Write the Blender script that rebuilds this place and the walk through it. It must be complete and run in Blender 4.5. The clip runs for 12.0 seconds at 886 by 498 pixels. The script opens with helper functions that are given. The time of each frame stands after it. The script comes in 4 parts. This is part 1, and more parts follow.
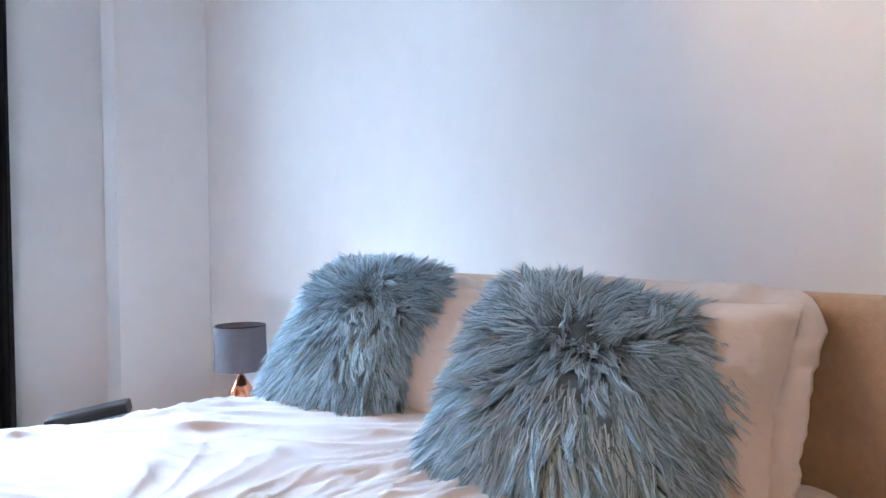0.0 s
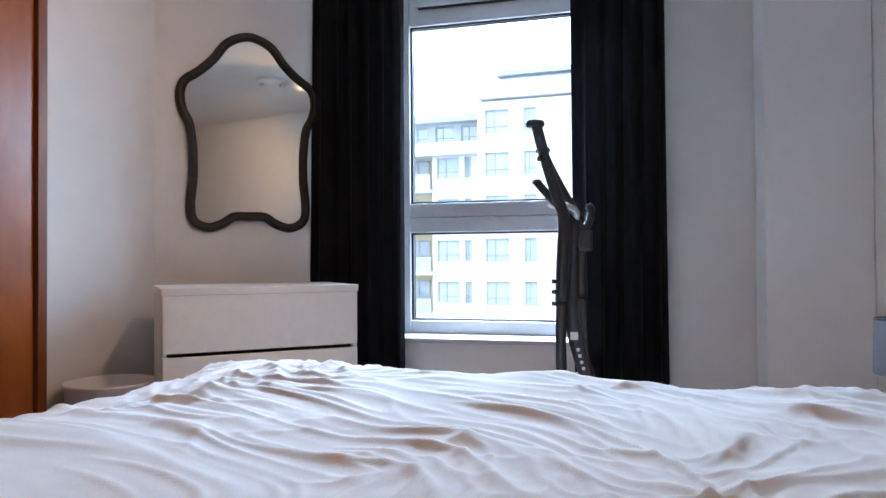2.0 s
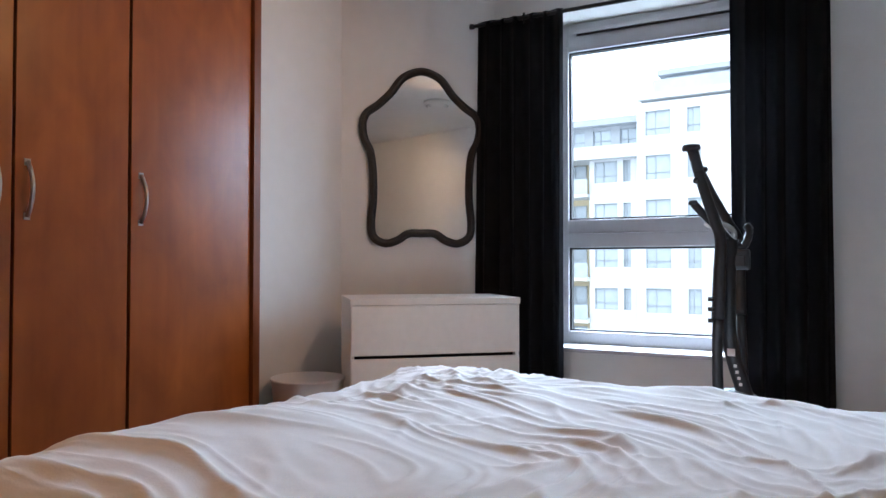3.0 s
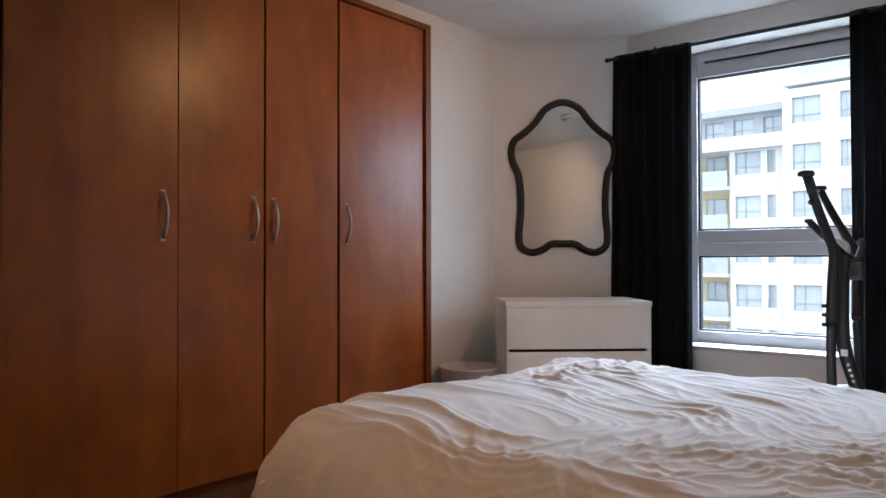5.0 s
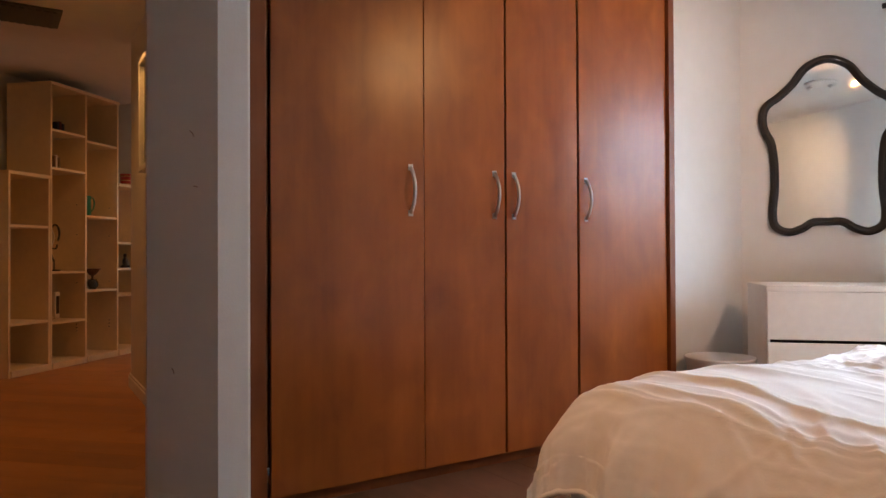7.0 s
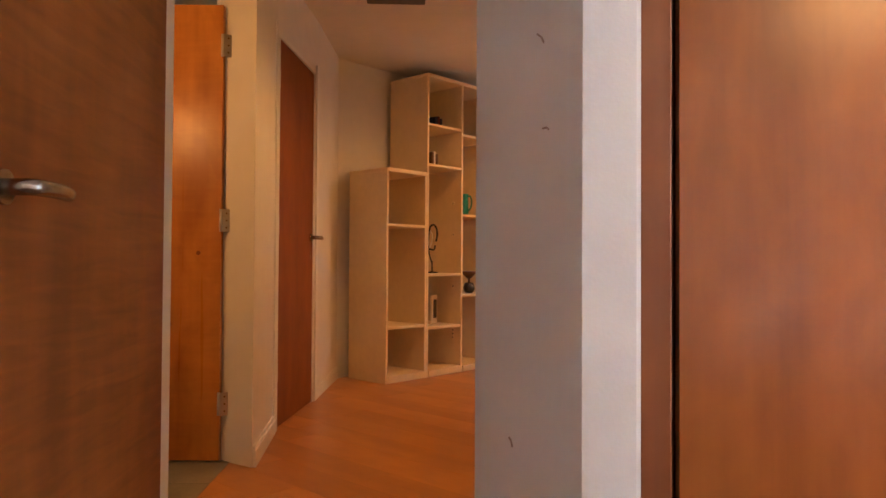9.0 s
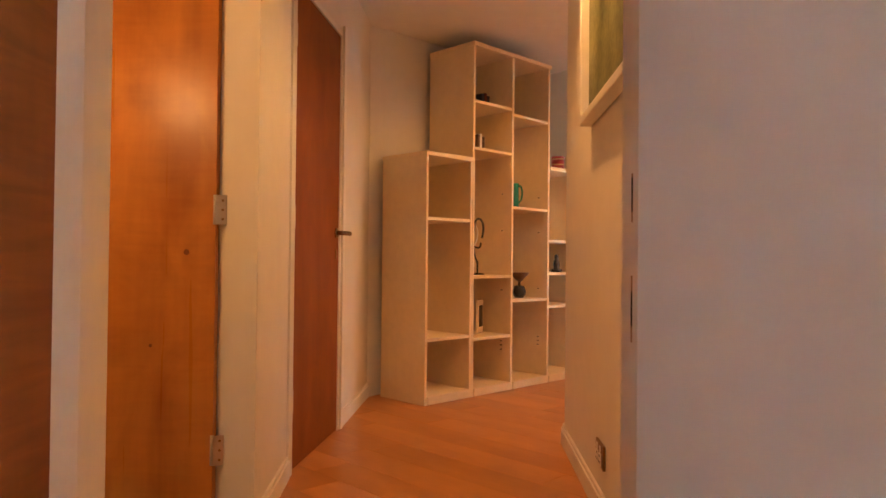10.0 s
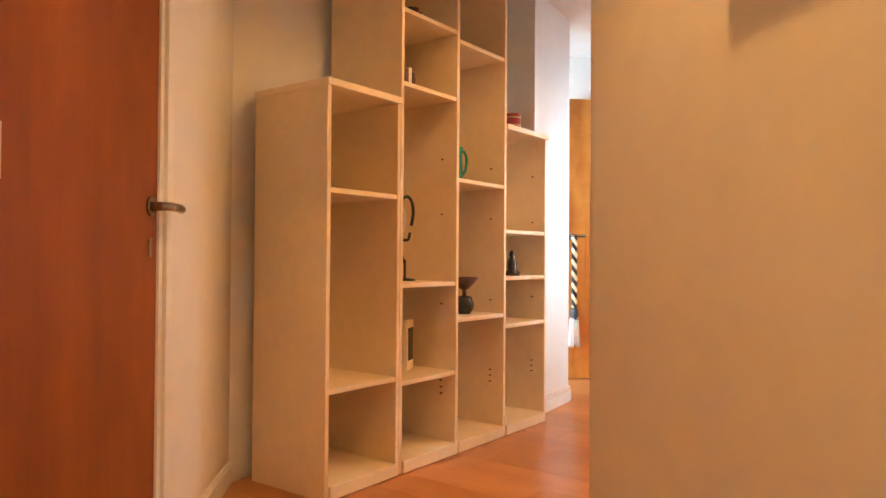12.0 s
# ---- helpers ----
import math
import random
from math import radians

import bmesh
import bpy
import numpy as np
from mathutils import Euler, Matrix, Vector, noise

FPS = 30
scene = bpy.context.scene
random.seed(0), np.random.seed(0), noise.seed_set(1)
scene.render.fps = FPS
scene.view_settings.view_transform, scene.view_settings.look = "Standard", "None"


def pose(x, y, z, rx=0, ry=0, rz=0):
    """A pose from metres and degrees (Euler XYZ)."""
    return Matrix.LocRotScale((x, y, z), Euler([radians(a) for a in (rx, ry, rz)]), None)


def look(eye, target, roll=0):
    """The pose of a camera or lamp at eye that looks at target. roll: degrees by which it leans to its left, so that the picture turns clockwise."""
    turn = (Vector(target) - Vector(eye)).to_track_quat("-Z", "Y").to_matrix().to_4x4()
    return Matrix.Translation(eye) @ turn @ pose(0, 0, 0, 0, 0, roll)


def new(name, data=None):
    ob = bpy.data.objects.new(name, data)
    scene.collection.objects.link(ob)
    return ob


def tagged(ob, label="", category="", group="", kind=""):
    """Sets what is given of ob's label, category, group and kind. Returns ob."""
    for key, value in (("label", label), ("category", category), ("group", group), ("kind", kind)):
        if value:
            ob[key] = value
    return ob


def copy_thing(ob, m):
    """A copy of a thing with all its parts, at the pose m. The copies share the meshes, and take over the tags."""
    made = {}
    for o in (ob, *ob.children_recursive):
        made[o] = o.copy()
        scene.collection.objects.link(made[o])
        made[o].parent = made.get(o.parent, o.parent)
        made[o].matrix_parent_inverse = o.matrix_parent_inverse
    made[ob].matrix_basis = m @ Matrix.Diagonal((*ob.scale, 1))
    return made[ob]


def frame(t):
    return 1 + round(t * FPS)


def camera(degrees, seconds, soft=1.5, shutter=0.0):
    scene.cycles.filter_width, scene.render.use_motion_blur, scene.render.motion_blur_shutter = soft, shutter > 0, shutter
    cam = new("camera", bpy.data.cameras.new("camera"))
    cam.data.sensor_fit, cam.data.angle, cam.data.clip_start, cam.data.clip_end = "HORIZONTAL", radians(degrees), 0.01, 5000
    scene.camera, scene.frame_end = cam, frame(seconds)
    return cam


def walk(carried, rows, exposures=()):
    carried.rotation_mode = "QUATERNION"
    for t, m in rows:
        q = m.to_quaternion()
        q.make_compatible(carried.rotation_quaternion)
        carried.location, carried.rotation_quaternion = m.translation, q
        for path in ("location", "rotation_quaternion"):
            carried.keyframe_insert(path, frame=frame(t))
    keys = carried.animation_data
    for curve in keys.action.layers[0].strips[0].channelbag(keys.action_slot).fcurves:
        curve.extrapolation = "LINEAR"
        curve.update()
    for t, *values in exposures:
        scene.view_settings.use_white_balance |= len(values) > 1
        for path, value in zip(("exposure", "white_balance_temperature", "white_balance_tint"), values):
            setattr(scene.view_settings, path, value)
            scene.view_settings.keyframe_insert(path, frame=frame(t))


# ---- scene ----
cam = camera(64.4, 12.0)
EXPOSURES = [(0.0, 0.76, 5450, 8), (0.5, 0.66, 5500, 8), (1.5, 0.0, 5650, 8), (3.0, -0.42, 6050, 9), (5.5, -0.58, 6450, 10), (6.5, -0.15, 6600, 10), (7.5, 0.66, 6750, 11), (9.5, 1.82, 6750, 11), (10.3, 2.10, 6400, 10), (12.0, 2.38, 5750, -3)]
PATH = [
    (0, (0.827, 0.214, 0.997), (1.928, 1.884, 0.973), -0.9),
    (0.5, (0.93, 0.361, 0.935), (1.564, 2.258, 0.939), -0.3),
    (1, (0.943, 0.482, 0.886), (1.102, 2.476, 0.896), -0.4),
    (1.5, (0.933, 0.493, 0.848), (0.673, 2.475, 0.876), -0.3),
    (2, (0.98, 0.399, 0.875), (0.353, 2.298, 0.906), -0.4),
    (2.5, (1.015, 0.294, 0.893), (0.121, 2.082, 0.933), -0.2),
    (3, (1.063, 0.148, 0.926), (0.037, 1.863, 0.971), -0.0),
    (3.2, (1.094, 0.082, 0.948), (0.029, 1.775, 0.993), -0.2),
    (4.8, (1.349, -0.417, 1.006), (0.064, 1.115, 1.036), -0.1),
    (5, (1.355, -0.446, 1.003), (0.032, 1.054, 1.033), -0.1),
    (5.5, (1.344, -0.51, 0.985), (-0.054, 0.919, 1.018), -0.3),
    (6, (1.311, -0.55, 0.977), (-0.171, 0.793, 1.005), -0.2),
    (6.5, (1.202, -0.567, 0.968), (-0.369, 0.671, 0.982), -0.1),
    (7.2, (1.0, -0.437, 0.897), (-0.727, 0.571, 0.922), -0.3),
    (7.5, (0.883, -0.353, 0.884), (-0.921, 0.51, 0.912), -0.3),
    (9.3, (-0.273, -0.142, 0.903), (-2.273, -0.156, 0.936), 0.4),
    (9.5, (-0.425, -0.159, 0.915), (-2.424, -0.202, 0.945), 0.4),
    (10.1, (-0.918, -0.235, 0.917), (-2.918, -0.231, 0.944), 0.6),
    (10.5, (-1.245, -0.265, 0.923), (-3.243, -0.191, 0.949), 0.6),
    (11, (-1.681, -0.309, 0.926), (-3.676, -0.171, 0.949), 0.6),
    (11.5, (-2.109, -0.308, 0.916), (-4.098, -0.098, 0.942), 0.5),
    (12, (-2.545, -0.293, 0.91), (-4.525, -0.012, 0.938), 0.4),
]
walk(cam, [(t, look(e, g, r)) for t, e, g, r in PATH], EXPOSURES)

# ---------- world, sun and lamps ----------
world = bpy.data.worlds.new("sky")
scene.world = world
world.use_nodes = True
wn = world.node_tree.nodes
sky = wn.new("ShaderNodeTexSky")
sky.sky_type, sky.sun_disc = "NISHITA", False
sky.sun_elevation, sky.sun_rotation = radians(38), radians(150)
sky.air_density, sky.dust_density, sky.ozone_density = 1.0, 3.0, 1.0
wn["Background"].inputs["Strength"].default_value = 0.14
cloud = wn.new("ShaderNodeMix")
cloud.data_type = "RGBA"
cloud.inputs["Factor"].default_value = 0.75
cloud.inputs["B"].default_value = (28.0, 30.8, 34.5, 1)
world.node_tree.links.new(sky.outputs["Color"], cloud.inputs["A"])
world.node_tree.links.new(cloud.outputs["Result"], wn["Background"].inputs["Color"])


def lamp(name, kind, power, color, m, size=0.1, size_y=None):
    data = bpy.data.lights.new(name, kind)
    data.energy, data.color = power, color
    if kind == "AREA":
        data.size = size
        if size_y:
            data.shape, data.size_y = "RECTANGLE", size_y
    elif kind == "POINT":
        data.shadow_soft_size = size
    elif kind == "SUN":
        data.angle = radians(size)
    ob = new(name, data)
    ob.matrix_world = m
    return ob


WARM = (1.0, 0.455, 0.14)
lamp("sun", "SUN", 0.5, (1.0, 0.97, 0.93), look((0, 0, 30), (8, 22, 0)), 12.0)
lamp("window_daylight", "AREA", 4800.0, (0.68, 0.83, 1.0), look((-0.9, 7.0, 4.35), (0.15, 3.9, 1.6)), 4.4, 2.4)
lamp("window_daylight", "AREA", 330.0, (0.62, 0.80, 1.0), look((3.9, 6.4, 2.7), (0.1, 3.9, 1.5)), 2.4, 2.0)
lamp("window_daylight", "AREA", 120.0, (0.70, 0.85, 1.0), look((-1.7, 5.3, 2.0), (1.9, 1.2, 1.3)), 1.5, 1.8)


def spot(name, power, color, eye, aim, cone, blend=0.6, soft=0.04):
    ob = lamp(name, "SPOT", power, color, look(eye, aim))
    ob.data.spot_size, ob.data.spot_blend, ob.data.shadow_soft_size = radians(cone), blend, soft


spot("bedroom_spot_and_fill", 64.0, (1.0, 0.54, 0.22), (0.84, 2.15, 2.375), (-1.30, 2.25, 1.35), 94, 0.9, 0.012)
spot("bedroom_spot_and_fill", 72.0, (1.0, 0.66, 0.40), (0.94, 1.70, 2.375), (2.0, -0.15, 1.5), 74, 0.9, 0.004)
# added fill with no known fitting: warms the bed's foot and the jamb
spot("bedroom_spot_and_fill", 72.0, (1.0, 0.50, 0.20), (-0.35, -0.75, 2.40), (0.28, 1.0, 0.4), 80, 0.9)
spot("hall_spot", 16.0, WARM, (-3.40, 0.00, 2.42), (-3.40, -0.001, 0), 128, 0.7, 0.035)
spot("hall_spot", 8.0, WARM, (-4.85, 0.45, 2.42), (-4.85, 0.451, 0), 150, 0.4, 0.13)
spot("hall_spot", 22.0, WARM, (-5.30, 2.20, 2.41), (-5.30, 2.10, 0), 160, 0.4, 0.15)
lamp("bathroom_bulb", "POINT", 3.4, (1.0, 0.46, 0.14), pose(-2.38, -1.50, 1.62), 0.08)
# added lamp for the bluish light on the wall end; its source is unseen
far = lamp("far_daylight_fill", "AREA", 1.3, (0.70, 0.84, 1.0), look((-6.75, 3.58, 1.4), (-6.9, 1.0, 1.2)), 0.30, 1.15)
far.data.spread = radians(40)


# ---------- materials ----------
def material(name, base, rough=0.6, metal=0.0, grain=0.08, scale=6.0, bump=0.0, bump_scale=60.0, coat=0.0, stretch=(1, 1, 1), rand=0.0, dark=None, sheen=0.0):
    """Principled surface with two scales of tone variation and a fine relief."""
    mat = bpy.data.materials.new(name)
    mat.use_nodes = True
    nt = mat.node_tree
    n, l = nt.nodes, nt.links
    p = n["Principled BSDF"]
    p.inputs["Roughness"].default_value, p.inputs["Metallic"].default_value = rough, metal
    p.inputs["Coat Weight"].default_value = coat
    p.inputs["Sheen Weight"].default_value = sheen
    co, mp = n.new("ShaderNodeTexCoord"), n.new("ShaderNodeMapping")
    mp.inputs["Scale"].default_value = stretch
    l.new(co.outputs["Object"], mp.inputs["Vector"])
    big, fine = n.new("ShaderNodeTexNoise"), n.new("ShaderNodeTexNoise")
    big.inputs["Scale"].default_value, fine.inputs["Scale"].default_value = scale, scale * 9
    big.inputs["Detail"].default_value, fine.inputs["Detail"].default_value = 4, 3
    mix = n.new("ShaderNodeMath"); mix.operation = "ADD"
    for t in (big, fine):
        l.new(mp.outputs["Vector"], t.inputs["Vector"])
    half = n.new("ShaderNodeMath"); half.operation = "MULTIPLY"; half.inputs[1].default_value = 0.5
    l.new(fine.outputs["Fac"], half.inputs[0])
    l.new(big.outputs["Fac"], mix.inputs[0]); l.new(half.outputs[0], mix.inputs[1])
    ramp = n.new("ShaderNodeValToRGB")
    d = dark or tuple(c * (1 - 2 * grain) for c in base)
    ramp.color_ramp.elements[0].position, ramp.color_ramp.elements[1].position = 0.45, 1.05
    ramp.color_ramp.elements[0].color = (*d, 1)
    ramp.color_ramp.elements[1].color = (*(min(1, c * (1 + grain)) for c in base), 1)
    l.new(mix.outputs[0], ramp.inputs["Fac"])
    out = ramp.outputs["Color"]
    if rand:
        info, hsv = n.new("ShaderNodeObjectInfo"), n.new("ShaderNodeHueSaturation")
        mr = n.new("ShaderNodeMapRange")
        mr.inputs["To Min"].default_value, mr.inputs["To Max"].default_value = 1 - rand, 1 + rand
        l.new(info.outputs["Random"], mr.inputs["Value"])
        l.new(mr.outputs["Result"], hsv.inputs["Value"]); l.new(out, hsv.inputs["Color"])
        out = hsv.outputs["Color"]
    l.new(out, p.inputs["Base Color"])
    if bump:
        bn, bp = n.new("ShaderNodeTexNoise"), n.new("ShaderNodeBump")
        bn.inputs["Scale"].default_value, bn.inputs["Detail"].default_value = bump_scale, 5
        bp.inputs["Strength"].default_value, bp.inputs["Distance"].default_value = bump, 0.004
        l.new(mp.outputs["Vector"], bn.inputs["Vector"])
        l.new(bn.outputs["Fac"], bp.inputs["Height"]); l.new(bp.outputs["Normal"], p.inputs["Normal"])
    return mat


def wood(name, a, b, rough=0.35, axis=2, scale=2.2, rand=0.0, coat=0.0, figure=0.35, spec=0.4, ripple=0.0):
    """Veneer: long streaks along one axis, crossed by a faint figure."""
    mat = bpy.data.materials.new(name)
    mat.use_nodes = True
    n, l = mat.node_tree.nodes, mat.node_tree.links
    p = n["Principled BSDF"]
    p.inputs["Coat Weight"].default_value, p.inputs["Coat Roughness"].default_value = coat, 0.25
    p.inputs["Specular IOR Level"].default_value = spec
    co = n.new("ShaderNodeTexCoord")
    add = n.new("ShaderNodeVectorMath"); add.operation = "ADD"
    info = n.new("ShaderNodeObjectInfo")
    sc = n.new("ShaderNodeVectorMath"); sc.operation = "SCALE"; sc.inputs["Scale"].default_value = 9.0
    l.new(info.outputs["Random"], sc.inputs[0])
    l.new(co.outputs["Object"], add.inputs[0]); l.new(sc.outputs[0], add.inputs[1])

    def streak(long, cross, detail, dist=0.0):
        mp, t = n.new("ShaderNodeMapping"), n.new("ShaderNodeTexNoise")
        s = [cross] * 3
        s[axis] = long
        mp.inputs["Scale"].default_value = s
        t.inputs["Scale"].default_value, t.inputs["Detail"].default_value, t.inputs["Distortion"].default_value = scale, detail, dist
        l.new(add.outputs[0], mp.inputs["Vector"]); l.new(mp.outputs["Vector"], t.inputs["Vector"])
        return t.outputs["Fac"]

    s1, s2, s3 = streak(0.35, 2.2, 5, 0.8), streak(0.8, 26.0, 3), streak(2.6, 4.5, 4, 0.6)

    def mul(x, k):
        m = n.new("ShaderNodeMath"); m.operation = "MULTIPLY"; m.inputs[1].default_value = k
        l.new(x, m.inputs[0])
        return m.outputs[0]

    def plus(x, y):
        m = n.new("ShaderNodeMath")
        l.new(x, m.inputs[0]); l.new(y, m.inputs[1])
        return m.outputs[0]

    f = plus(plus(mul(s1, 0.55), mul(s2, 0.14)), mul(s3, figure))
    if ripple:
        f = plus(f, mul(streak(28.0, 3.5, 2, 0.7), ripple))
    ramp = n.new("ShaderNodeValToRGB")
    mid = 0.345 + 0.5 * (figure + ripple)
    ramp.color_ramp.elements[0].position, ramp.color_ramp.elements[1].position = mid - 0.16, mid + 0.18
    ramp.color_ramp.elements[0].color, ramp.color_ramp.elements[1].color = (*b, 1), (*a, 1)
    l.new(f, ramp.inputs["Fac"])
    out = ramp.outputs["Color"]
    if rand:
        hsv, mr = n.new("ShaderNodeHueSaturation"), n.new("ShaderNodeMapRange")
        mr.inputs["To Min"].default_value, mr.inputs["To Max"].default_value = 1 - rand, 1 + rand
        l.new(info.outputs["Random"], mr.inputs["Value"]); l.new(mr.outputs["Result"], hsv.inputs["Value"])
        l.new(out, hsv.inputs["Color"])
        out = hsv.outputs["Color"]
    l.new(out, p.inputs["Base Color"])
    rr = n.new("ShaderNodeMapRange")
    rr.inputs["To Min"].default_value, rr.inputs["To Max"].default_value = rough - 0.02, rough + 0.05
    l.new(s2, rr.inputs["Value"]); l.new(rr.outputs["Result"], p.inputs["Roughness"])
    bp = n.new("ShaderNodeBump")
    bp.inputs["Strength"].default_value, bp.inputs["Distance"].default_value = 0.05, 0.001
    l.new(s2, bp.inputs["Height"]); l.new(bp.outputs["Normal"], p.inputs["Normal"])
    return mat


PAINT = material("wall_paint", (0.77, 0.75, 0.72), 0.75, grain=0.03, scale=1.2, bump=0.12, bump_scale=140)
CEIL = material("ceiling_paint", (0.80, 0.79, 0.77), 0.85, grain=0.03, scale=1.0, bump=0.1, bump_scale=120)
GLOSSWHITE = material("satin_white", (0.78, 0.77, 0.74), 0.38, grain=0.04, scale=3, bump=0.05, bump_scale=50)
UPVC = material("white_plastic", (0.74, 0.74, 0.76), 0.35, grain=0.03, scale=3)
WINFRAME = material("grey_white_frame", (0.50, 0.49, 0.50), 0.4, grain=0.04, scale=3)
CHERRY = wood("cherry_veneer", (0.40, 0.118, 0.023), (0.235, 0.064, 0.013), 0.29, 2, 1.5, rand=0.06, figure=0.55, spec=0.42)
CHERRY_EDGE = wood("cherry_edge", (0.26, 0.080, 0.022), (0.15, 0.040, 0.011), 0.42, 2, 1.6)
DOORWOOD = wood("maple_door", (0.60, 0.24, 0.045), (0.33, 0.105, 0.017), 0.27, 2, 1.2, figure=0.6, ripple=0.12)
DOORRED = wood("red_door", (0.31, 0.088, 0.016), (0.17, 0.044, 0.008), 0.40, 2, 1.6, spec=0.12)
DOORFIG = wood("figured_door", (0.32, 0.090, 0.020), (0.15, 0.040, 0.009), 0.45, 2, 1.3, figure=0.40, spec=0.2, ripple=0.34)
FLOORWOOD = wood("laminate", (0.58, 0.25, 0.080), (0.42, 0.165, 0.049), 0.30, 0, 2.0, rand=0.14, coat=0.1)
FLOORDARK = wood("bedroom_laminate", (0.18, 0.095, 0.058), (0.11, 0.055, 0.033), 0.36, 0, 2.4, rand=0.12)
CREAM = material("cream_shelf", (0.81, 0.67, 0.46), 0.5, grain=0.05, scale=2.2, bump=0.06, bump_scale=40)
SCUFF = material("scuffed_paint", (0.46, 0.37, 0.31), 0.8, grain=0.15, scale=60)
# near-black standing in for the shade inside gaps, slots and holes
GAPSHADE = material("dark_gap_shade", (0.02, 0.014, 0.010), 0.8)
CHROME = material("brushed_steel", (0.62, 0.60, 0.57), 0.28, 1.0, grain=0.05, scale=20)
STEEL = material("dark_satin_steel", (0.36, 0.33, 0.30), 0.24, 1.0, grain=0.1, scale=25)
BRASS = material("worn_brass", (0.30, 0.19, 0.09), 0.35, 1.0, grain=0.15, scale=30)
COPPER = material("copper", (0.80, 0.40, 0.24), 0.16, 1.0, grain=0.04, scale=10)
BLACKCLOTH = material("black_curtain", (0.0055, 0.005, 0.008), 0.9, grain=0.25, scale=14, bump=0.3, bump_scale=240)
BLACKWOOD = material("black_lacquer_frame", (0.016, 0.011, 0.010), 0.40, grain=0.3, scale=14, bump=0.15, bump_scale=30)
BLACKMETAL = material("black_painted_steel", (0.016, 0.016, 0.018), 0.38, grain=0.12, scale=12)
GREYPLASTIC = material("grey_plastic", (0.035, 0.038, 0.044), 0.4, grain=0.08, scale=12)
LINEN = material("white_cotton", (0.77, 0.745, 0.74), 0.9, grain=0.03, scale=5, bump=0.10, bump_scale=260, sheen=0.2)
PILLOWLINEN = material("cream_cotton", (0.80, 0.74, 0.69), 0.9, grain=0.04, scale=6, bump=0.3, bump_scale=90, sheen=0.2)
BEIGE = material("beige_upholstery", (0.52, 0.37, 0.24), 0.9, grain=0.10, scale=8, bump=0.4, bump_scale=200, sheen=0.2)
SHADE = material("grey_fabric_shade", (0.15, 0.145, 0.165), 0.85, grain=0.10, scale=10, bump=0.3, bump_scale=300)
TILE = material("bathroom_tile", (0.24, 0.24, 0.21), 0.3, grain=0.12, scale=8)
GREYGRILLE = material("grey_grille", (0.10, 0.098, 0.095), 0.5, grain=0.1, scale=10)
RENDER_WALL = material("facade_white", (0.74, 0.76, 0.77), 0.8, grain=0.04, scale=0.3)
FACADE_CREAM = material("facade_cream", (0.70, 0.60, 0.40), 0.8, grain=0.05, scale=0.3)
# grey, frame and glass are lightened: outdoor haze is put into these colours
FACADE_GREY = material("facade_grey", (0.44, 0.47, 0.50), 0.6, grain=0.06, scale=0.3)
FACADE_FRAME = material("facade_frame", (0.42, 0.46, 0.49), 0.5, grain=0.06, scale=0.5)
FACADE_GLASS = material("facade_glass", (0.50, 0.56, 0.60), 0.08, grain=0.1, scale=0.2)
GROUND = material("paving", (0.22, 0.22, 0.21), 0.9, grain=0.15, scale=0.4)


def plain_glass(name, tint, rough=0.0):
    mat = bpy.data.materials.new(name)
    mat.use_nodes = True
    p = mat.node_tree.nodes["Principled BSDF"]
    p.inputs["Base Color"].default_value = (*tint, 1)
    p.inputs["Roughness"].default_value, p.inputs["Transmission Weight"].default_value, p.inputs["IOR"].default_value = rough, 1.0, 1.03
    return mat


GLASS = plain_glass("window_glass", (0.97, 0.99, 1.0))
MIRRORGLASS = bpy.data.materials.new("mirror_silver")
MIRRORGLASS.use_nodes = True
_p = MIRRORGLASS.node_tree.nodes["Principled BSDF"]
_p.inputs["Base Color"].default_value, _p.inputs["Metallic"].default_value, _p.inputs["Roughness"].default_value = (0.90, 0.89, 0.85, 1), 1.0, 0.02


def fur_material():
    """Blue-grey faux fur: tone varies strand by strand."""
    mat = bpy.data.materials.new("blue_grey_fur")
    mat.use_nodes = True
    n, l = mat.node_tree.nodes, mat.node_tree.links
    p = n["Principled BSDF"]
    p.inputs["Roughness"].default_value, p.inputs["Sheen Weight"].default_value = 0.55, 0.3
    geo, ramp = n.new("ShaderNodeNewGeometry"), n.new("ShaderNodeValToRGB")
    e = ramp.color_ramp.elements
    e[0].color, e[1].color = (0.11, 0.21, 0.285, 1), (0.64, 0.86, 0.97, 1)
    l.new(geo.outputs["Random Per Island"], ramp.inputs["Fac"]); l.new(ramp.outputs["Color"], p.inputs["Base Color"])
    return mat


FUR = fur_material()
FURBASE = material("fur_backing", (0.15, 0.22, 0.27), 0.95, grain=0.2, scale=30)


# ---------- mesh helpers ----------
def box(bm, x0, x1, y0, y1, z0, z1, bevel=0.0, m=None):
    vs = [bm.verts.new((x, y, z)) for x in (x0, x1) for y in (y0, y1) for z in (z0, z1)]
    fs = [bm.faces.new([vs[i] for i in q]) for q in ((0, 1, 3, 2), (4, 6, 7, 5), (0, 4, 5, 1), (2, 3, 7, 6), (0, 2, 6, 4), (1, 5, 7, 3))]
    if bevel:
        edges = list({e for f in fs for e in f.edges})
        made = bmesh.ops.bevel(bm, geom=edges, offset=bevel, segments=2, affect="EDGES", profile=0.6)
        vs = list({v for f in made["faces"] for v in f.verts} | {v for v in vs if v.is_valid})
    if m is not None:
        for v in vs:
            v.co = m @ v.co
    return bm


